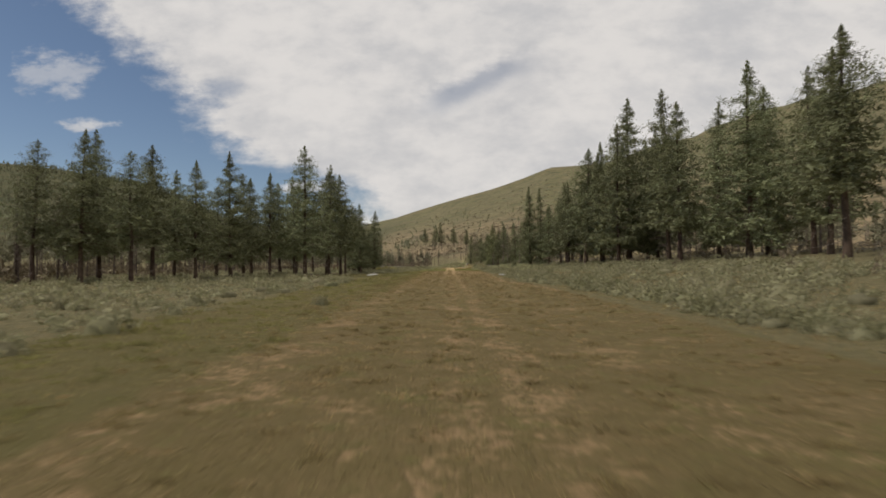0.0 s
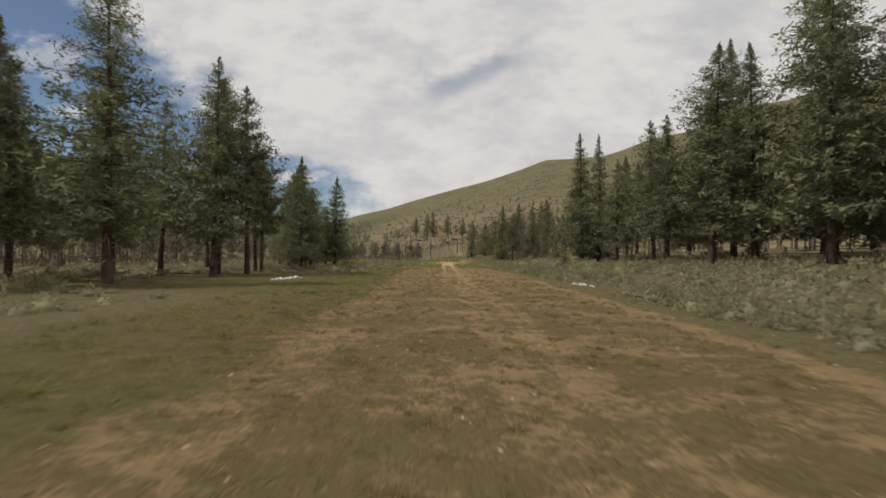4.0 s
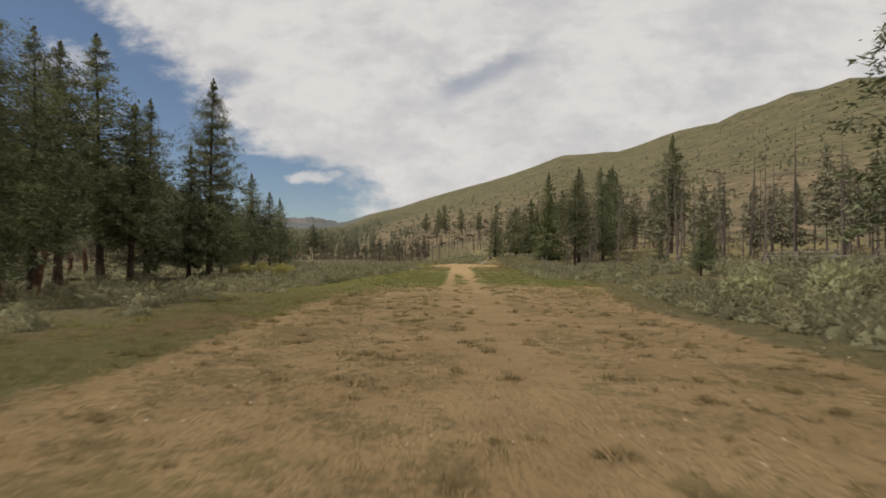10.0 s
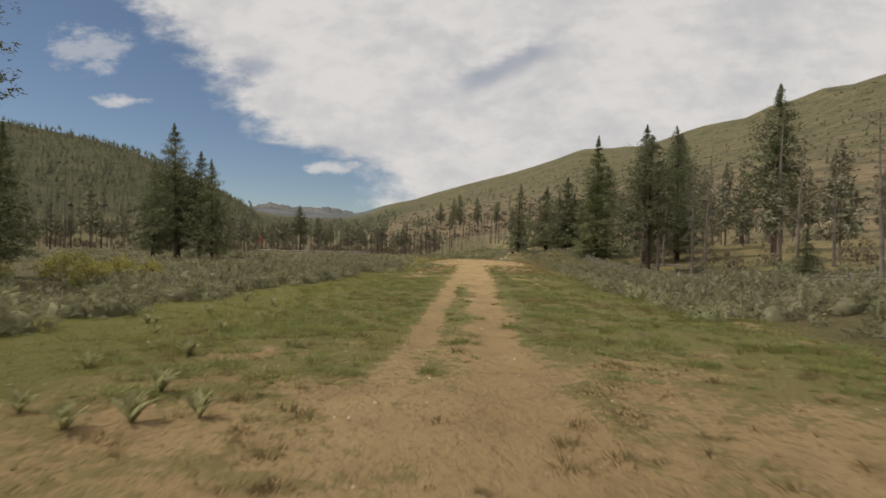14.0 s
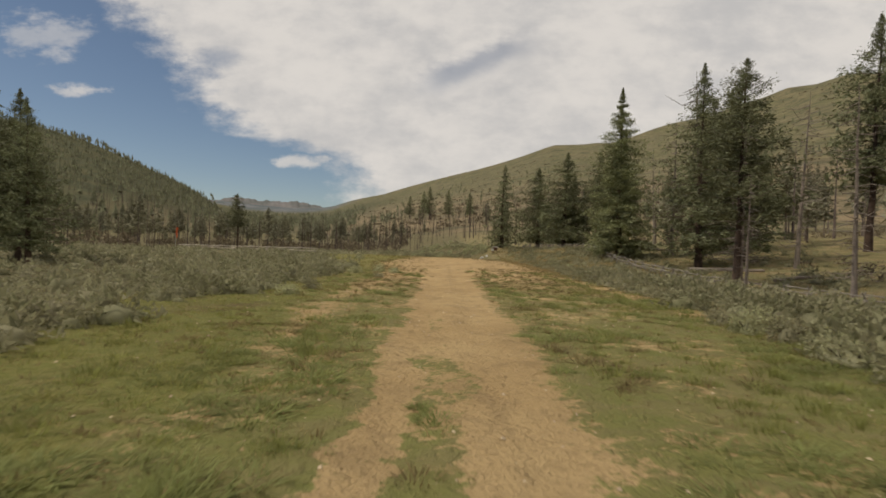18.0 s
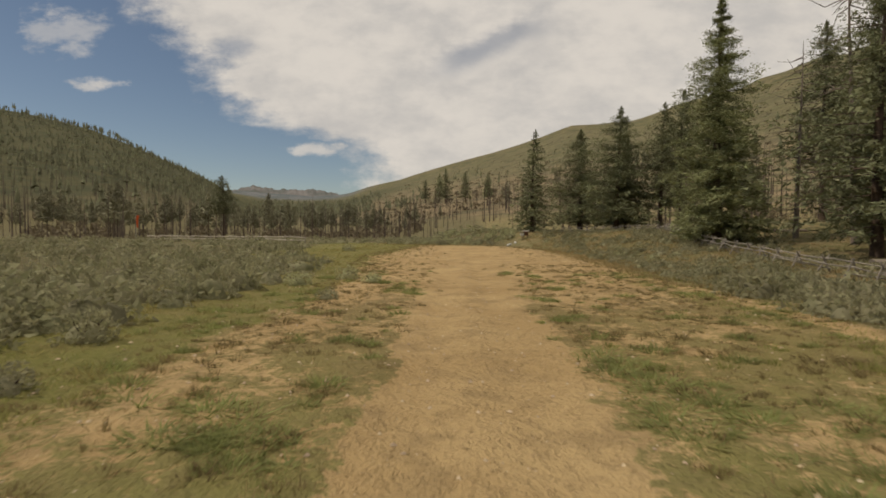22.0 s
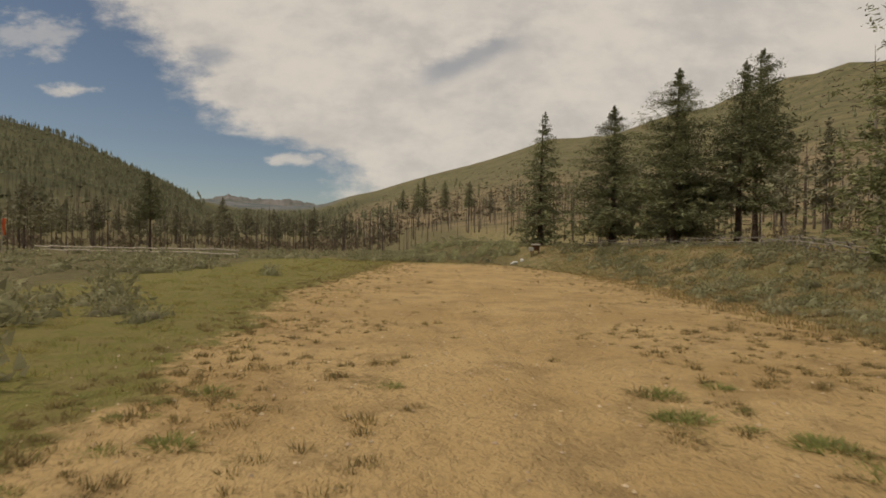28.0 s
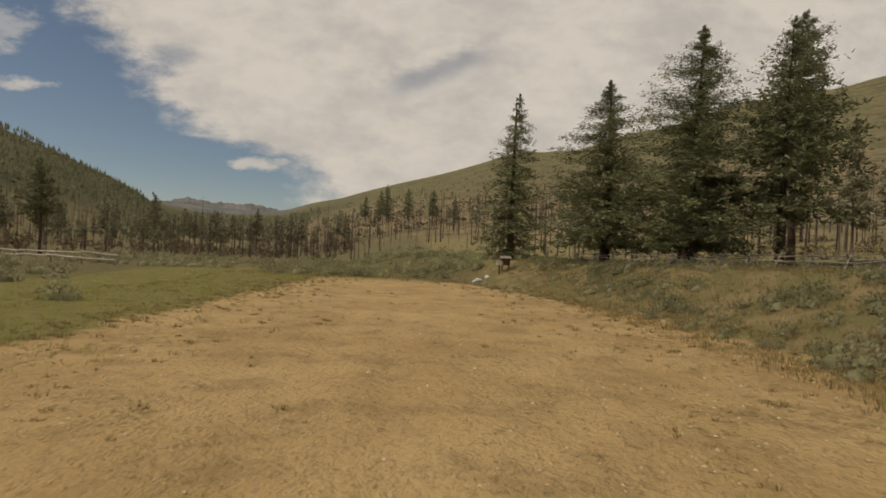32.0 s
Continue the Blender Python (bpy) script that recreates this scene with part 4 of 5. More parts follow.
marked = ((-6.3, 27.6, 0.8), (-5.7, 191.4, 0.8), (-3.7, 203.3, 0.6), (-3.2, 208.2, 0.75), (-4.3, 209.4, 0.85), (-5.6, 207.0, 0.9), (-6.4, 197.0, 0.9), (-5.4, 194.0, 0.7), (-9.5, 236.0, 1.0), (11.0, 226.5, 0.6), (11.6, 229.0, 0.5), (11.4, 221.0, 0.6), (10.8, 217.0, 0.5))
waist_high = [(*p, r.uniform(1.3, 2.2)) for p in spread(r, 46, 10.5, 18, 98, 152, lambda x, y: x > 10.8 + 1.5 * soft_noise(x, y, 6.0, 2.0))]
sage_kinds = []
for _ in range(4):
    stems = gather([tube([(0, 0, -0.05), (0.12 * math.cos(a), 0.12 * math.sin(a), 0.18), (0.34 * math.cos(a + 0.3), 0.34 * math.sin(a + 0.3), 0.42)], (0.022, 0.016, 0.006), 4) for a in r.uniform(0, 6.28, 7)])
    sage_kinds.append((mesh_of("stem", *stems, bark), mesh_of("foliage", *bush_of(r, 0.55, 0.60, 620, 0.085), sage_leaf, True)))
for x, y, s in [(*p, r.uniform(0.55, 1.25) * (0.5 if p[0] > 8 and p[1] > 208 else 1.0)) for p in near] + list(marked) + waist_high:
    ob = new("sagebrush")
    ob.matrix_world = Matrix.Translation((x, y, ground_z(x, y) - 0.04)) @ pose(0, 0, 0, 0, 0, r.uniform(0, 360)) @ Matrix.Diagonal((s * r.uniform(0.9, 1.3), s, s * r.uniform(0.8, 1.15), 1))
    stem, leaves = sage_kinds[int(r.integers(4))]
    tagged(part("stem", stem, ob), kind="stuff"), part("foliage", leaves, ob)
    tagged(ob, "rounded grey-green sagebrush at the edge of the strip", "sagebrush", "sagebrush along the strip")
fine_stock, stock = [bush_of(r, 0.6, 0.55, 130, 0.13) for _ in range(6)], [bush_of(r, 0.65, 0.55, 52, 0.19) for _ in range(6)]
z = height(rest[:, 0], rest[:, 1])
pieces = []
for (x, y), zz in zip(rest, z):
    on_bank = x > 8 and y > 208
    s = (0.42 + 1.15 * r.uniform(0, 1) ** 1.3) * (0.55 if on_bank else 1.0)
    v, f = (fine_stock if abs(x - 1.5) < 15.5 else stock)[int(r.integers(6))]
    pieces.append((v * (s * r.choice((-1.1, 1.0, 1.2)), s, s * r.uniform(0.8, 1.2)) + (x, y, zz - 0.04), f))
tagged(new("sagebrush_flat", mesh_of("sagebrush_flat", *gather(pieces), sage_leaf, True)), "grey-green sagebrush covering the flat", "sagebrush", kind="stuff")


r = np.random.default_rng(57)
under = np.concatenate([spread(r, 420, -150, -50, 15, 190), spread(r, 150, -170, -46, 274, 400), spread(r, 90, -46, -12, 302, 420, lambda x, y: y > 302 + (x + 44) * 1.2), spread(r, 260, 26, 90, 20, 290)])
fine_stock, stock = [bush_of(r, 0.9, 1.0, 170, 0.19, False) for _ in range(5)], [bush_of(r, 0.9, 1.1, 90, 0.34, False) for _ in range(5)]
pieces = []
for (x, y), zz in zip(under, height(under[:, 0], under[:, 1])):
    s = r.uniform(0.7, 2.0) * (0.7 if x > 20 else 1.0)
    v, f = (fine_stock if x > 20 else stock)[int(r.integers(5))]
    pieces.append((v * (s, s, s * r.uniform(0.8, 1.5)) + (x, y, zz - 0.05), f))
# low scrub dotted over the eastern slope
scrub = np.concatenate([on_hill(r, 1100, -10, 45, 220, 900), on_hill(r, 1100, -10, 40, 900, 1750)])
stock = [bush_of(r, 1.0, 0.8, 16, 0.7, False) for _ in range(5)]
bits = []
for (x, y), zz in zip(scrub, height(scrub[:, 0], scrub[:, 1])):
    s = r.uniform(0.5, 1.6) * (1 + math.hypot(x, y - 215) / 1200)
    v, f = stock[int(r.integers(5))]
    bits.append((v * (s * 1.3, s * 1.3, s) + (x, y, zz - 0.1 - 0.0022 * max(0.0, math.hypot(x, y - 215) - 400)), f))
tagged(new("hill_scrub", mesh_of("hill_scrub", *gather(bits), brush_twig)), "low scrub scattered over the grassy hill", "scrub", kind="stuff")
tagged(new("brush", mesh_of("brush", *gather(pieces), brush_twig)), "brown brush and saplings under the burnt woods", "brush", kind="stuff")


def tufts(name, label, spots, mat, seed, blades=8, tall=(0.10, 0.28), wide=0.14):
    """Grass tufts as one mesh."""
    r = np.random.default_rng(seed)
    k = len(spots)
    size = r.uniform(*tall, k) * r.choice((0.6, 1.0, 1.3), k)
    base = np.repeat(np.column_stack([spots, height(spots[:, 0], spots[:, 1]) - 0.01]), blades, 0)
    m = len(base)
    a, s = r.uniform(0, 6.28, m), np.repeat(size, blades) * r.uniform(0.6, 1.2, m)
    root = base + np.stack([np.cos(a), np.sin(a), np.zeros(m)], 1) * (r.uniform(0, 1, m) * wide * np.repeat(size / np.mean(tall), blades))[:, None]
    lean = np.stack([np.cos(a), np.sin(a), np.zeros(m)], 1) * r.uniform(0.1, 0.8, m)[:, None]
    tip = root + (lean + (0, 0, 1)) * s[:, None]
    side = np.stack([-np.sin(a + r.normal(0, 1, m)), np.cos(a), np.zeros(m)], 1) * (0.004 + 0.035 * s)[:, None]
    v = np.stack([root - side, root + side, tip], 1).reshape(-1, 3)
    tagged(new(name, mesh_of(name, v, np.arange(len(v)).reshape(-1, 3), mat)), label, "grass", kind="stuff")


def clumps_of(name, label, spots, mat, seed, wide=(0.10, 0.26), tall=(0.05, 0.13), blades=66):
    """Low rounded cushions of grass, each a dome of short leaning blades, as one mesh."""
    r = np.random.default_rng(seed)
    k = len(spots)
    base = np.repeat(np.column_stack([spots, height(spots[:, 0], spots[:, 1]) - 0.015]), blades, 0)
    m = len(base)
    size = r.uniform(0, 1, k) ** 1.6
    w, h = np.repeat(wide[0] + (wide[1] - wide[0]) * size, blades), np.repeat(tall[0] + (tall[1] - tall[0]) * size, blades)
    a, u = r.uniform(0, 6.28, m), np.sqrt(r.uniform(0, 1, m))
    out = np.stack([np.cos(a), np.sin(a) * 0.9, np.zeros(m)], 1)
    root = base + out * (u * w * 0.8)[:, None]
    tip = root + out * (u * w * 0.55)[:, None] + r.normal(0, 0.22, (m, 3)) * w[:, None] * (1, 1, 0.15) + np.stack([np.zeros(m), np.zeros(m), h * (1.15 - 0.7 * u**2) * r.uniform(0.6, 1.2, m)], 1)
    side = np.stack([-np.sin(a + r.normal(0, 0.8, m)), np.cos(a), np.zeros(m)], 1) * (0.030 * w + 0.003)[:, None]
    v = np.stack([root - side, root + side, tip], 1).reshape(-1, 3)
    tagged(new(name, mesh_of(name, v, np.arange(len(v)).reshape(-1, 3), mat)), label, "grass", kind="stuff")


r = np.random.default_rng(77)
west_of, east_of = (lambda y: np.interp(y, *zip(*WEST))), (lambda y: np.interp(y, *zip(*EAST)))
cushions = spread(r, 9500, -9, 11, -6, 214, lambda x, y: (x > west_of(y) - 1.5) & (x < east_of(y)) & ((np.abs(x - 0.2) > 1.5) | ((y < 178) & (np.abs(np.abs(x - 0.05) - 0.8) > 0.35))) & (soft_noise(x, y, 1.1, 3.0) + 0.5 * soft_noise(x, y, 3.1, 8.0) > -0.25))
keen = cushions[:, 1] > 156
meadow = spread(r, 5900, -7, 10, 153, 207, lambda x, y: (x > west_of(y) - 1.0) & (x < east_of(y) + 0.4) & (np.abs(x - 0.3) > 1.9 + 0.5 * soft_noise(x, y, 2.0, 4.0)) & (soft_noise(x, y, 1.4, 5.0) + 0.6 * soft_noise(x, y, 4.0, 2.0) > -0.15 + 0.45 * ramp(y, 176, 195) + 0.5 * ramp(y, 180, 190) * (x < 0) + 0.7 * (1 - ramp(y, 153, 161)) + 0.5 * ramp(y, 196, 207)))
clumps_of("meadow_cushions", "wide low cushions of green grass beside the wheel ruts", meadow[soft_noise(meadow[:, 0], meadow[:, 1], 2.6, 9.0) > -0.3], soft_blade, 85, (0.18, 0.50), (0.04, 0.12), 64)
clumps_of("faded_meadow_cushions", "wide low cushions of faded grass beside the wheel ruts", meadow[soft_noise(meadow[:, 0], meadow[:, 1], 2.6, 9.0) <= -0.3], cushion_blade, 86, (0.16, 0.42), (0.04, 0.11), 56)
straw = spread(r, 3600, -7, 9, -6, 100, lambda x, y: (x > west_of(y) - 2) & (x < east_of(y)) & (soft_noise(x, y, 0.8, 6.0) > -0.1))
clumps_of("straw_cushions", "pale dry cushions of straw on the worn turf", straw, dry_blade, 84, (0.08, 0.26), (0.04, 0.09), 46)
clumps_of("olive_cushions", "low olive cushions of grass on the sandy strip", cushions[~keen], cushion_blade, 78)
clumps_of("green_cushions", "soft green cushions of grass on the sandy strip", cushions[keen][::2], soft_blade, 79, (0.12, 0.38), (0.05, 0.15), 130)
clumps_of("dull_cushions", "dull brown-green cushions of grass on the sandy strip", cushions[keen][1::2], cushion_blade, 80, (0.10, 0.28))
scattered = spread(r, 2600, -5, 10, 194, 220, lambda x, y: (x > west_of(y)) & (x < east_of(y)) & (np.abs(x - 0.6) > 1.5 + r.exponential(0.9, len(x)) * ramp(y, 198, 212)) & (soft_noise(x, y, 1.3, 7.0) > -0.35))
clumps_of("scattered_cushions", "small scattered brown-green clumps on bare sand", scattered, cushion_blade, 88, (0.06, 0.18), (0.04, 0.12), 44)
rims = spread(r, 6000, -8, 13, 206, 258, lambda x, y: (np.minimum(x - west_of(y), east_of(y) - x) < r.exponential(1.5, len(x))) & (x > west_of(y) - 0.8) & (x < east_of(y) + 1))
clumps_of("rim_cushions", "small brown grass clumps along the edges of the bare strip", rims, tuft_blade, 81, (0.06, 0.17), (0.05, 0.13), 48)
fringe = spread(r, 7000, -14, -3.5, -6, 262, lambda x, y: (x < west_of(y) + 0.3) & (x > west_of(y) - 6.5) & (soft_noise(x, y, 0.9, 2.0) > -0.2))
fresh = fringe[:, 1] > 146
clumps_of("fringe_grass", "mounded olive grass beside the strip", fringe[~fresh], fringe_blade, 82, (0.15, 0.42), (0.06, 0.18), 46)
yellowed = fresh & (fringe[:, 1] > 196 + r.normal(0, 4, len(fringe)))
clumps_of("yellowed_fringe_grass", "mounded yellow-green grass beside the strip", fringe[yellowed], faded_blade, 87, (0.12, 0.36), (0.05, 0.15), 46)
clumps_of("fresh_fringe_grass", "mounded bright green grass beside the strip", fringe[fresh & ~yellowed], fresh_blade, 83, (0.15, 0.42), (0.05, 0.14), 46)

r = np.random.default_rng(61)
strip = spread(r, 60000, -8, 11, -9, 260)
kept = grassy(strip[:, 0], strip[:, 1]) + r.normal(0, 0.15, len(strip)) > 0.05
strip = strip[kept]
tufts("dry_grass_tufts", "dry straw coloured grass tufts on the strip", strip[::2], dry_blade, 62, 5, (0.03, 0.085), 0.12)
tufts("olive_grass_tufts", "olive grass tufts on the strip", strip[1::2], olive_blade, 63, 5, (0.03, 0.085), 0.12)
verge = np.concatenate([spread(r, 30000, -26, -3, -8, 265, lambda x, y: (x > left_edge(y) - 2.5 - 9 * ((y > 88) & (y < 140))) & (x < -4)), spread(r, 9000, 6.5, 14, 140, 215), spread(r, 12000, -40, -6, -8, 268)])
early = verge[:, 1] < 150 + r.normal(0, 6, len(verge))
tufts("verge_grass", "green grass along the strip", verge[~early], green_blade, 64, 8, (0.03, 0.11), 0.2)
tufts("olive_verge_grass", "olive grass along the strip", verge[early], olive_blade, 69, 6, (0.03, 0.12), 0.2)
bank = np.concatenate([spread(r, 5000, -10, 15, 256, 292), spread(r, 9000, 9.0, 24, -8, 262), spread(r, 8000, 8.0, 18, 208, 258)])
tufts("bank_grass", "dry grass between the sagebrush on the bank", bank[::2], dry_blade, 67, 10, (0.08, 0.2), 0.2)
tufts("bank_green_grass", "green grass between the sagebrush on the bank", bank[1::2], olive_blade, 68, 10, (0.08, 0.2), 0.2)
bunches = spread(r, 760, -7, 9, 158, 198, lambda x, y: ((x > 0) | (y < 186)) & (grassy(x, y) > 0.0) & (np.abs(x - 0.6) > 1.9))
tufts("bunch_grass", "soft green bunches of grass on the strip", bunches, green_blade, 71, 70, (0.06, 0.16), 0.26)
clumps = spread(r, 11000, -7, 10.5, 50, 258, lambda x, y: (y < 110) | (y > 214) | (np.abs(x - 0.6) > 1.7))
late = clumps[:, 1] > 206
clumps = clumps[~late | ((np.abs(clumps[:, 0] - 1.0) > 2.5 + r.exponential(0.8, len(clumps))) & (r.random(len(clumps)) < 0.6))]
late = clumps[:, 1] > 206
clumps = clumps[np.argsort(late, kind="stable")]
tufts("coarse_tufts", "scattered brown grass clumps on the worn strip", clumps[:int(len(clumps) * 0.55)], tuft_blade, 65, 14, (0.03, 0.105), 0.07)
tufts("straw_clumps", "scattered dry grass clumps on the strip", clumps[int(len(clumps) * 0.55):], tuft_blade, 66, 14, (0.03, 0.095), 0.07)


# ---- fence ----
def log_mesh(name, long, r0, r1, mat, sides=7, seed=0):
    """A round pole along z from 0 to long, a little crooked, with closed ends."""
    q = np.random.default_rng(seed)
    z = np.linspace(0, long, 5)
    p = np.stack([q.normal(0, r0 * 0.18, 5), q.normal(0, r0 * 0.18, 5), z], 1)
    v, f = tube(np.concatenate([p[:1], p, p[-1:]]), np.concatenate([[0.001], np.linspace(r0, r1, 5), [0.001]]), sides)
    return mesh_of(name, v, f, mat, False)


POSTS = [log_mesh("post", 1.5, 0.065, 0.05, rail_wood, 7, 70 + i) for i in range(3)]
RAILS = [log_mesh("rail", 1.0, 0.05, 0.04, rail_wood, 6, 80 + i) for i in range(3)]

PALE = [log_mesh("rail", 1.0, 0.07, 0.06, pale_rail, 6, 84 + i) for i in range(3)]


def between(a, b):
    """The pose that lays a unit pole along z from a to b."""
    a, b = Vector(a), Vector(b)
    turn = (b - a).to_track_quat("Z", "Y").to_matrix().to_4x4()
    return Matrix.Translation(a) @ turn @ Matrix.Diagonal((1, 1, (b - a).length, 1))


def fence(corners, label, step=2.3, heights=(0.35, 0.7, 1.02), seed=1, bucks=True, rails=None, size=1.0):
    """A pole fence on crossed bucks along a line on the ground."""
    q = np.random.default_rng(seed)
    line = np.array(corners, float)
    run = np.concatenate([[0], np.cumsum(np.linalg.norm(np.diff(line, axis=0), axis=1))])
    at = np.arange(0, run[-1], step)
    xs, ys = np.interp(at, run, line[:, 0]), np.interp(at, run, line[:, 1])
    base = new("pole_fence")
    tagged(base, label, "fence")
    pts = [Vector((x, y, ground_z(x, y))) for x, y in zip(xs, ys)]
    for i, p in enumerate(pts):
        ahead = (pts[min(i + 1, len(pts) - 1)] - pts[max(i - 1, 0)]).normalized()
        side = Vector((-ahead.y, ahead.x, 0))
        for sign in (1, -1) if bucks else (0,):
            foot = p + side * 0.5 * size * sign + Vector((0, 0, -0.06)) + ahead * 0.05 * sign
            tip = p - side * 0.17 * size * sign + Vector((q.normal(0, 0.04), q.normal(0, 0.04), 1.22 * size if bucks else 0.8))
            ob = part("post", POSTS[int(q.integers(3))], base)
            m = between(foot, tip)
            ob.matrix_local = m @ Matrix.Diagonal((size, size, 1 / 1.5, 1))
        if i + 1 < len(pts):
            for k, h in enumerate(heights):
                if q.random() < 0.06:
                    continue
                off = side * (0.10 * size if k == len(heights) - 1 else 0.30 * size - 0.28 * h) * (1 if k % 2 else -1)
                a, b = (Vector((0, 0, h + q.normal(0, 0.05))) + off + e for e in (p - ahead * 0.25, pts[i + 1] + ahead * 0.25))
                ob = part("rail", (rails or RAILS)[int(q.integers(3))], base)
                ob.matrix_local = between(a, b) @ Matrix.Diagonal((size, size, 1, 1))
    return base


fence(((21, 170), (18.6, 190), (16.2, 205), (15.0, 214), (15.2, 222), (16.3, 231), (17.6, 236.5), (15.9, 242.5), (13.1, 250), (11.0, 253.6)), "weathered grey buck and rail fence along the sagebrush", 1.45, (0.22, 0.44, 0.62), seed=2, size=0.62)
fence(((50, 50), (48, 85), (40, 118), (31, 145), (23, 164)), "weathered grey pole fence under the firs", 2.6, seed=3)
fence(((-47, 272), (-43, 269.5), (-30, 265.5), (-17.5, 260.5)), "low pale pole fence in front of the burnt woods", 3.2, (0.5, 0.85), seed=4, bucks=False, rails=PALE)


# ---- markers ----
def stone_mesh(seed):
    q = np.random.default_rng(seed)
    bm = bmesh.new()
    bmesh.ops.create_icosphere(bm, subdivisions=2, radius=0.5)
    shift = Vector(q.uniform(-9, 9, 3))
    for v in bm.verts:
        v.co *= 1 + 0.45 * noise.noise(v.co * 1.7 + shift) + 0.15 * noise.noise(v.co * 4.5 + shift)
    me = bpy.data.meshes.new("stone")
    bm.to_mesh(me)
    bm.free()
    return me


STONES = [stone_mesh(90 + i) for i in range(5)]
for me in STONES:
    me.materials.append(white_rock)
q = np.random.default_rng(95)


def white_stones(x0, y0, x1, y1, count, label, size=(0.18, 0.42)):
    for i in range(count):
        u = (i + q.uniform(0.1, 0.9)) / count
        x, y, s = x0 + (x1 - x0) * u + q.normal(0, 0.12), y0 + (y1 - y0) * u + q.normal(0, 0.12), q.uniform(*size)
        ob = new("marker_stone", STONES[int(q.integers(5))])
        ob.matrix_world = Matrix.Translation((x, y, ground_z(x, y) + 0.22 * s)) @ pose(0, 0, 0, q.uniform(-20, 20), q.uniform(-20, 20), q.uniform(0, 360)) @ Matrix.Diagonal((s, s * 0.85, s * 0.75, 1))
        tagged(ob, label, "stone", "white marker stones beside the strip")


white_stones(-14.6, 100.6, -13.7, 105.0, 17, "white painted stone in the grass marking the strip's edge")
white_stones(8.75, 98.2, 9.2, 95.0, 14, "white painted stone marking the strip's edge", (0.12, 0.30))
white_stones(5.6, 255.4, 6.9, 255.8, 4, "pale flat stone at the strip's end", (0.25, 0.45))


def pebbles():
    """Gravel and small stones on the bare ground."""
    q = np.random.default_rng(96)
    p = np.concatenate([spread(q, 5000, -6, 10, 60, 256), spread(q, 5000, -6, 10, 185, 250)])
    base = np.array([(1, 0, 0), (0.3, 0.95, 0.1), (-0.8, 0.5, 0), (-0.7, -0.7, 0.1), (0.4, -0.9, 0), (0.05, 0.1, 0.8)])
    f = np.array([(0, 1, 5), (1, 2, 5), (2, 3, 5), (3, 4, 5), (4, 0, 5)])
    s = 0.007 + 0.030 * q.uniform(0, 1, len(p)) ** 2
    v = base[None] * s[:, None, None] * q.uniform(0.7, 1.3, (len(p), 6, 3)) + np.column_stack([p, height(p[:, 0], p[:, 1])])[:, None]
    faces = (f[None] + 6 * np.arange(len(p))[:, None, None]).reshape(-1, 3)
    tagged(new("gravel", mesh_of("gravel", v.reshape(-1, 3), faces, rock)), "pale gravel scattered over the sandy strip", "gravel", kind="stuff")


pebbles()

# ---- windsock, register box, logs ----
orange_cloth = material("faded_orange_cloth", (0.72, 0.17, 0.06), 0.8, 0.3, 20, 0.15, 5, through_light=0.3)
steel = material("galvanised_steel", (0.42, 0.42, 0.41), 0.5, 0.1, 30, 0.15, 6, metal=0.6)
brown_board = material("brown_stained_board", (0.15, 0.075, 0.042), 0.8, 0.4, 16, 0.3, 3)
roof_board = material("weathered_roof_board", (0.30, 0.26, 0.215), 0.9, 0.4, 14, 0.3, 3)
white_paint = material("white_painted_wood", (0.75, 0.74, 0.70), 0.6, 0.2, 18, 0.1, 4)


def windsock(x, y):
    base = new("windsock")
    base.location = (x, y, ground_z(x, y))
    part("pole", log_mesh("pole", 3.7, 0.035, 0.03, steel, 10, 101), base)
    ring = gather([tube([(0.17 * math.cos(a) + 0.2, 0.17 * math.sin(a), 3.55) for a in np.linspace(0, 6.28, 17)], [0.012] * 17, 5)])
    part("hoop", mesh_of("hoop", *ring, steel, True), base)
    z = np.linspace(3.55, 1.95, 9)
    p = np.stack([0.2 + 0.05 * np.sin(z * 4), 0.04 * np.sin(z * 5 + 1), z], 1)
    part("sock", mesh_of("sock", *tube(p, 0.17 * np.array([1, 0.95, 0.85, 0.78, 0.8, 0.7, 0.66, 0.6, 0.55]), 10), orange_cloth, True), base, "limp faded orange sock")
    tagged(base, "limp orange windsock on a thin steel pole in the sagebrush", "windsock")


windsock(-42.5, 261)


def board(name, sx, sy, sz, at, mat, parent, bevel=0.012, label=""):
    bm = bmesh.new()
    bmesh.ops.create_cube(bm, size=1.0)
    bmesh.ops.scale(bm, vec=(sx, sy, sz), verts=bm.verts)
    bmesh.ops.bevel(bm, geom=bm.edges[:], offset=min(bevel, sx / 4, sy / 4, sz / 4), segments=2, affect="EDGES")
    bmesh.ops.translate(bm, vec=at, verts=bm.verts)
    me = bpy.data.meshes.new(name)
    bm.to_mesh(me)
    bm.free()
    me.materials.append(mat)
    return part(name, me, parent, label)


def register_box(x, y):
    base = new("register_box")
    base.matrix_world = Matrix.Translation((x, y, ground_z(x, y) - 0.02)) @ pose(0, 0, 0, 0, 0, -8) @ Matrix.Diagonal((0.85, 0.85, 0.78, 1))
    for sx in (-0.27, 0.27):
        board("leg", 0.09, 0.09, 0.62, (sx, 0, 0.30), brown_board, base)
    board("cabinet", 0.72, 0.42, 0.62, (0, 0, 0.82), brown_board, base)
    board("door", 0.60, 0.024, 0.50, (0, -0.222, 0.82), brown_board, base)
    for k in range(4):
        ob = board("roof_board", 0.94, 0.20, 0.028, (0, 0, 0), roof_board, base)
        ob.matrix_local = pose(0, -0.28 + 0.185 * k, 1.13 + 0.048 * k, 14, 0, 0)
    tagged(base, "brown wooden register box with a grey board roof", "register box")


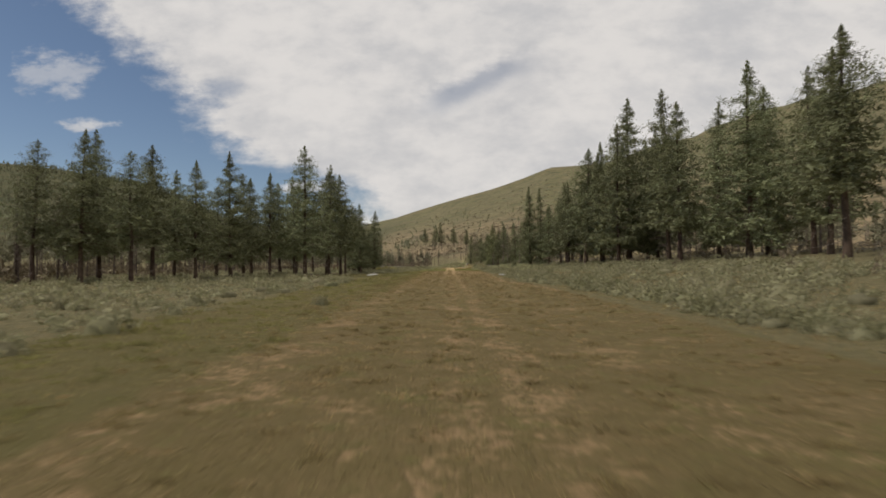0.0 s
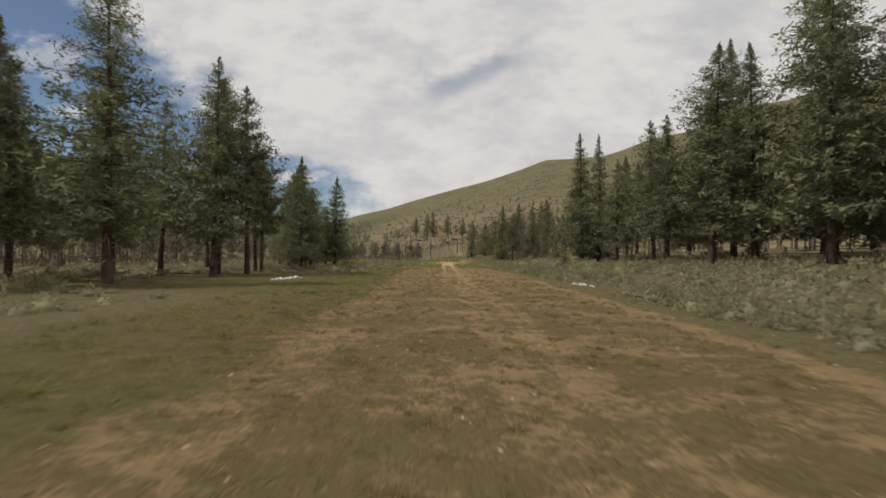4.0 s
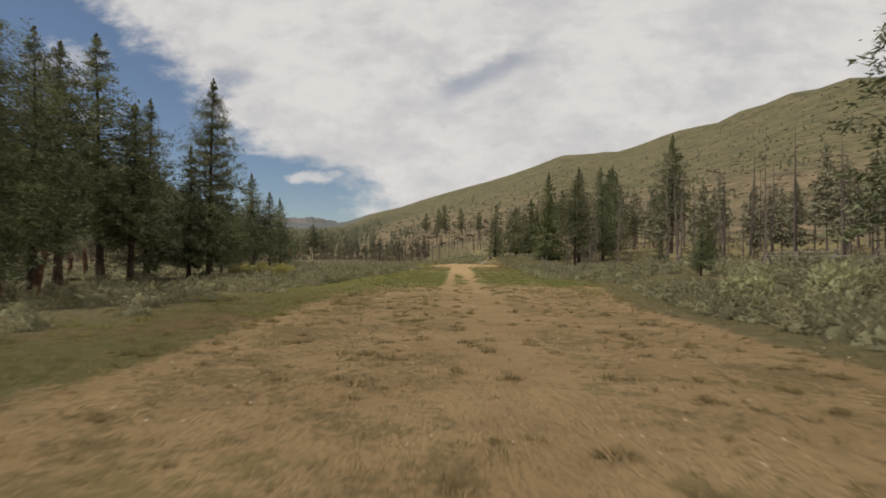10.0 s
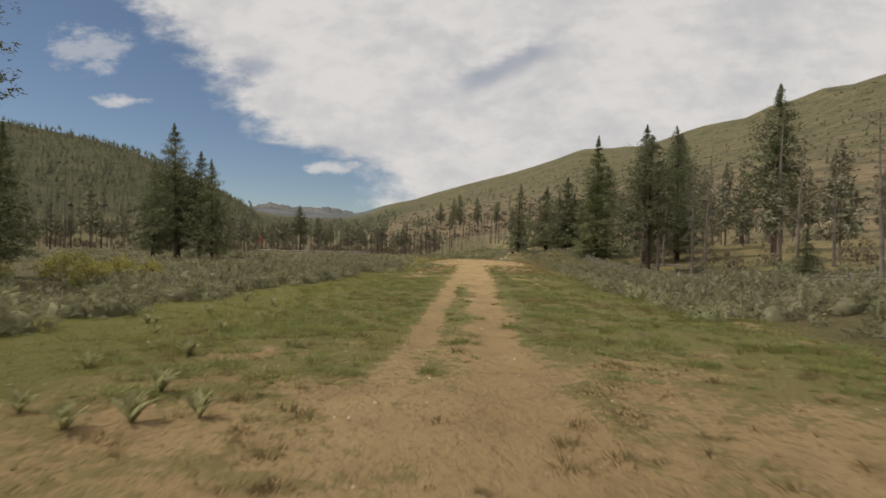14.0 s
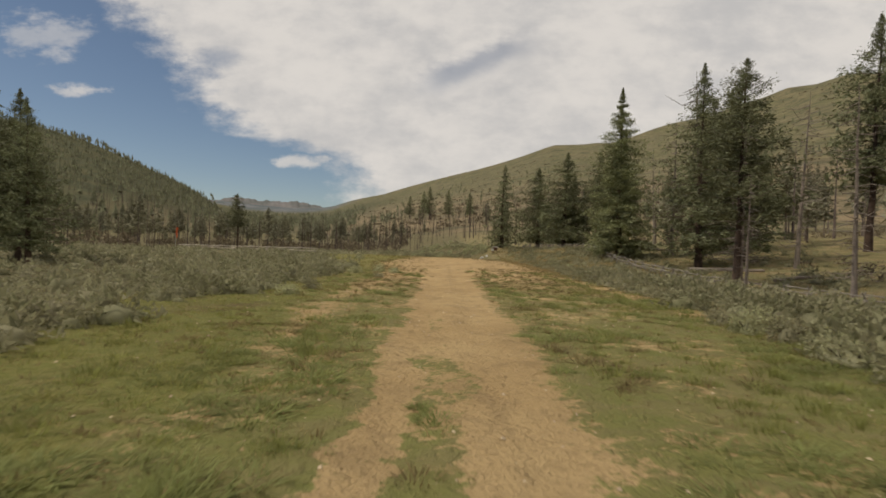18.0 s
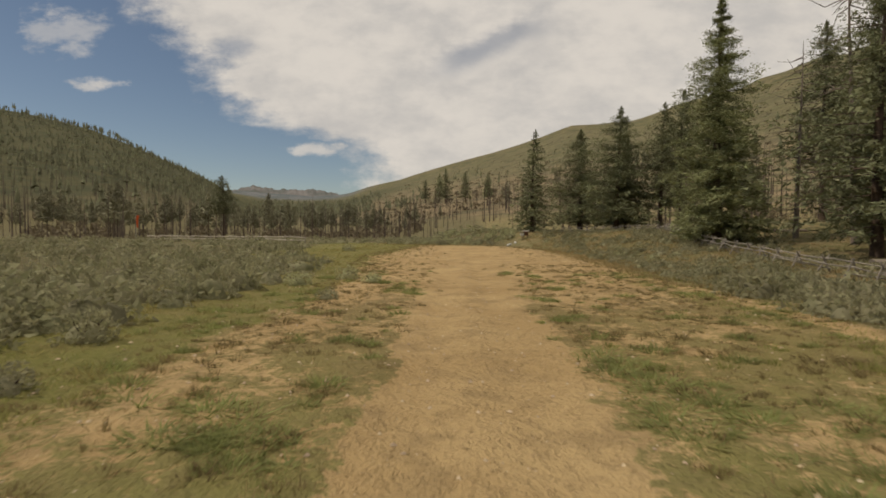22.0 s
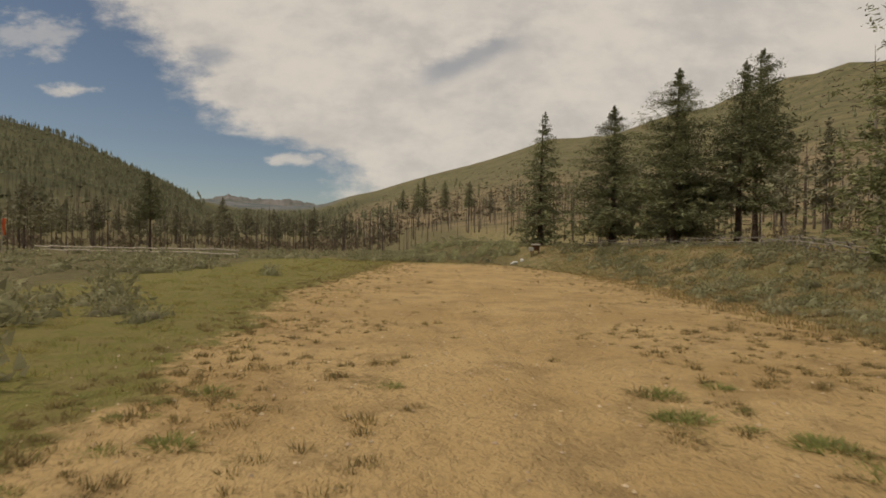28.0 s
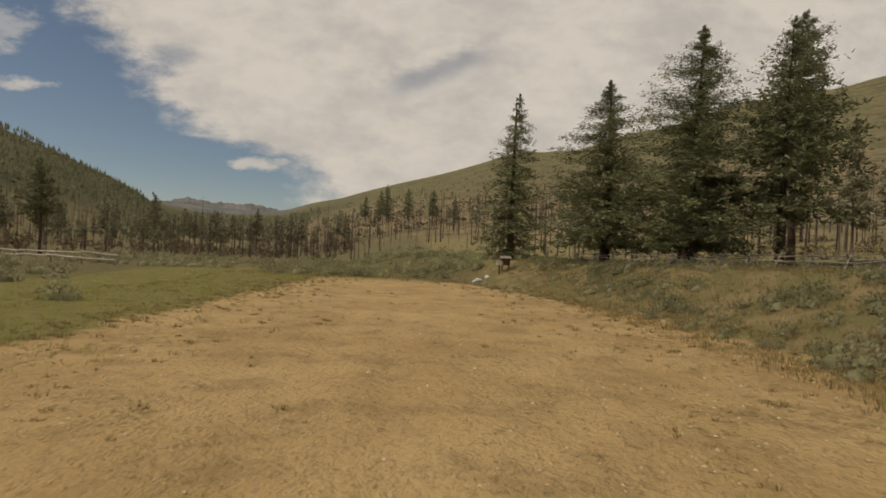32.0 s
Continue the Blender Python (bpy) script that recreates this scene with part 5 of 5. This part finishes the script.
register_box(8.1, 256.5)
base = new("fee_box")
base.matrix_world = Matrix.Translation((7.65, 256.3, ground_z(7.65, 256.3) - 0.02))
board("post", 0.09, 0.09, 0.62, (0, 0, 0.30), brown_board, base)
board("box", 0.40, 0.26, 0.26, (0, 0, 0.73), white_paint, base, 0.02)
board("lid", 0.45, 0.31, 0.03, (0, 0, 0.876), white_paint, base)
tagged(base, "small white box on a post beside the register box", "box")

FALLEN = log_mesh("log", 1.0, 0.16, 0.09, dead_wood, 8, 120)
for x0, y0, x1, y1, s in ((-30.5, 115.5, -28, 116.2, 1.0), (-29.8, 118.6, -29.0, 115.4, 0.8), (-37.5, 87.5, -36.2, 86.6, 1.6), (19, 214, 23, 211, 1.0), (21, 206, 24.5, 207, 0.9), (20, 232, 25, 229, 1.0), (24, 120, 29, 123, 1.0), (27, 176, 33, 171, 1.0), (30, 183, 36, 186, 0.9)):
    ob = new("fallen_log", FALLEN)
    ob.matrix_world = between((x0, y0, ground_z(x0, y0) + 0.12), (x1, y1, ground_z(x1, y1) + 0.10)) @ Matrix.Diagonal((s, s, 1, 1))
    tagged(ob, "grey fallen log lying in the grass", "log", "fallen logs")
charred = material("charred_brown_wood", (0.21, 0.115, 0.07), 0.95, 0.6, 9, 0.4, 2.0, each=0.4)
STUMP = log_mesh("broken_stump", 1.0, 0.24, 0.17, charred, 9, 121)
for x, y, tall, lean in ((-34.5, 168.6, 2.0, 4), (-33.4, 169.3, 2.6, -6), (-22.8, 146.6, 1.8, -9), (-24.0, 150.6, 2.3, 12)):
    ob = new("broken_stump", STUMP)
    ob.matrix_world = Matrix.Translation((x, y, ground_z(x, y) - 0.1)) @ pose(0, 0, 0, 0, lean, 0) @ Matrix.Diagonal((0.9, 0.9, tall, 1))
    tagged(ob, "charred brown broken stump among the trees", "stump", "broken stumps")
for x, y in ((12.3, 261.5), (-3.0, 291.0)):
    ob = new("wooden_stake", POSTS[0])
    ob.matrix_world = Matrix.Translation((x, y, ground_z(x, y) - 0.15)) @ Matrix.Diagonal((0.8, 0.8, 0.75, 1))
    tagged(ob, "weathered wooden stake standing in the grass", "stake", "stakes")


# ---- broad-leaved plants ----
def leaf_mesh(seed):
    """One long pointed leaf rising and bending outwards along x."""
    q = np.random.default_rng(seed)
    u = np.linspace(0, 1, 6)
    mid = np.stack([0.20 * u**1.5, 0.02 * np.sin(u * 3 + seed), 0.50 * u - 0.09 * u**3], 1)
    half = 0.055 * np.sin(np.pi * np.clip(u * 0.93 + 0.07, 0, 1)) ** 0.8
    v = np.concatenate([mid + np.stack([0 * u, half, 0.02 * np.ones(6)], 1), mid, mid + np.stack([0 * u, -half, 0.02 * np.ones(6)], 1)])
    f = [(k * 6 + i, k * 6 + i + 1, k * 6 + i + 7, k * 6 + i + 6) for k in range(2) for i in range(5)]
    return mesh_of("leaf", v, np.array(f), green_leaf, True)


LEAVES = [leaf_mesh(130 + i) for i in range(3)]
q = np.random.default_rng(140)
stands = ((-4.6, 157.8), (-3.7, 155.3), (-3.35, 154.1), (-4.8, 154.3), (-3.9, 153.8), (-2.75, 154.4), (-5.6, 156.6), (-3.0, 158.9), (-5.2, 160.4), (-4.1, 151.8))
for x, y in np.concatenate([np.array(stands), spread(q, 6, -7, -4.5, 146, 152), spread(q, 6, -7.5, -5, 160, 168)]):
    base = new("leafy_plant")
    s = q.uniform(0.45, 0.8)
    base.matrix_world = Matrix.Translation((x, y, ground_z(x, y) - 0.02)) @ Matrix.Diagonal((s, s, s, 1))
    for k in range(int(q.integers(18, 26))):
        ob = part("leaf", LEAVES[int(q.integers(3))], base)
        ob.matrix_local = pose(0, 0, 0, q.uniform(-8, 8), q.uniform(-12, 26), k * 137.5 + q.uniform(-15, 15)) @ Matrix.Diagonal((*[q.uniform(0.75, 1.15)] * 3, 1))
    tagged(base, "broad-leaved green plant in the grass", "plant", "leafy plants beside the strip")

# ---- shrubs ----
willow_leaf = material("yellow_green_leaf", (0.47, 0.42, 0.14), 0.85, spread=0.25, scale=1.5, tint=(0.30, 0.30, 0.10), island=0.4, through_light=0.45)
q = np.random.default_rng(150)
WILLOW = [(mesh_of("stem", *gather([tube([(0, 0, -0.05), (0.15 * math.cos(a), 0.15 * math.sin(a), 0.5), (0.4 * math.cos(a + 0.3), 0.4 * math.sin(a + 0.3), 1.0)], (0.03, 0.02, 0.008), 4) for a in q.uniform(0, 6.28, 8)]), bark),
           mesh_of("foliage", *bush_of(q, 0.85, 1.15, 1300, 0.12, False), willow_leaf)) for _ in range(2)]
for x, y, big in ((-17.0, 173.1, 1.0), (-18.4, 177.5, 1.15), (-17.9, 179.6, 0.9), (-19.8, 176.0, 1.2), (-21.0, 172.0, 1.0), (-22.6, 178.5, 1.1)):
    ob = new("shrub")
    ob.matrix_world = Matrix.Translation((x, y, ground_z(x, y) - 0.03)) @ pose(0, 0, 0, 0, 0, q.uniform(0, 360)) @ Matrix.Diagonal((big, big, big, 1))
    stem, leaves = WILLOW[int(q.integers(2))]
    tagged(part("stem", stem, ob), kind="stuff"), part("foliage", leaves, ob)
    tagged(ob, "yellow-green leafy shrub among the sagebrush", "shrub", "shrubs beside the firs")
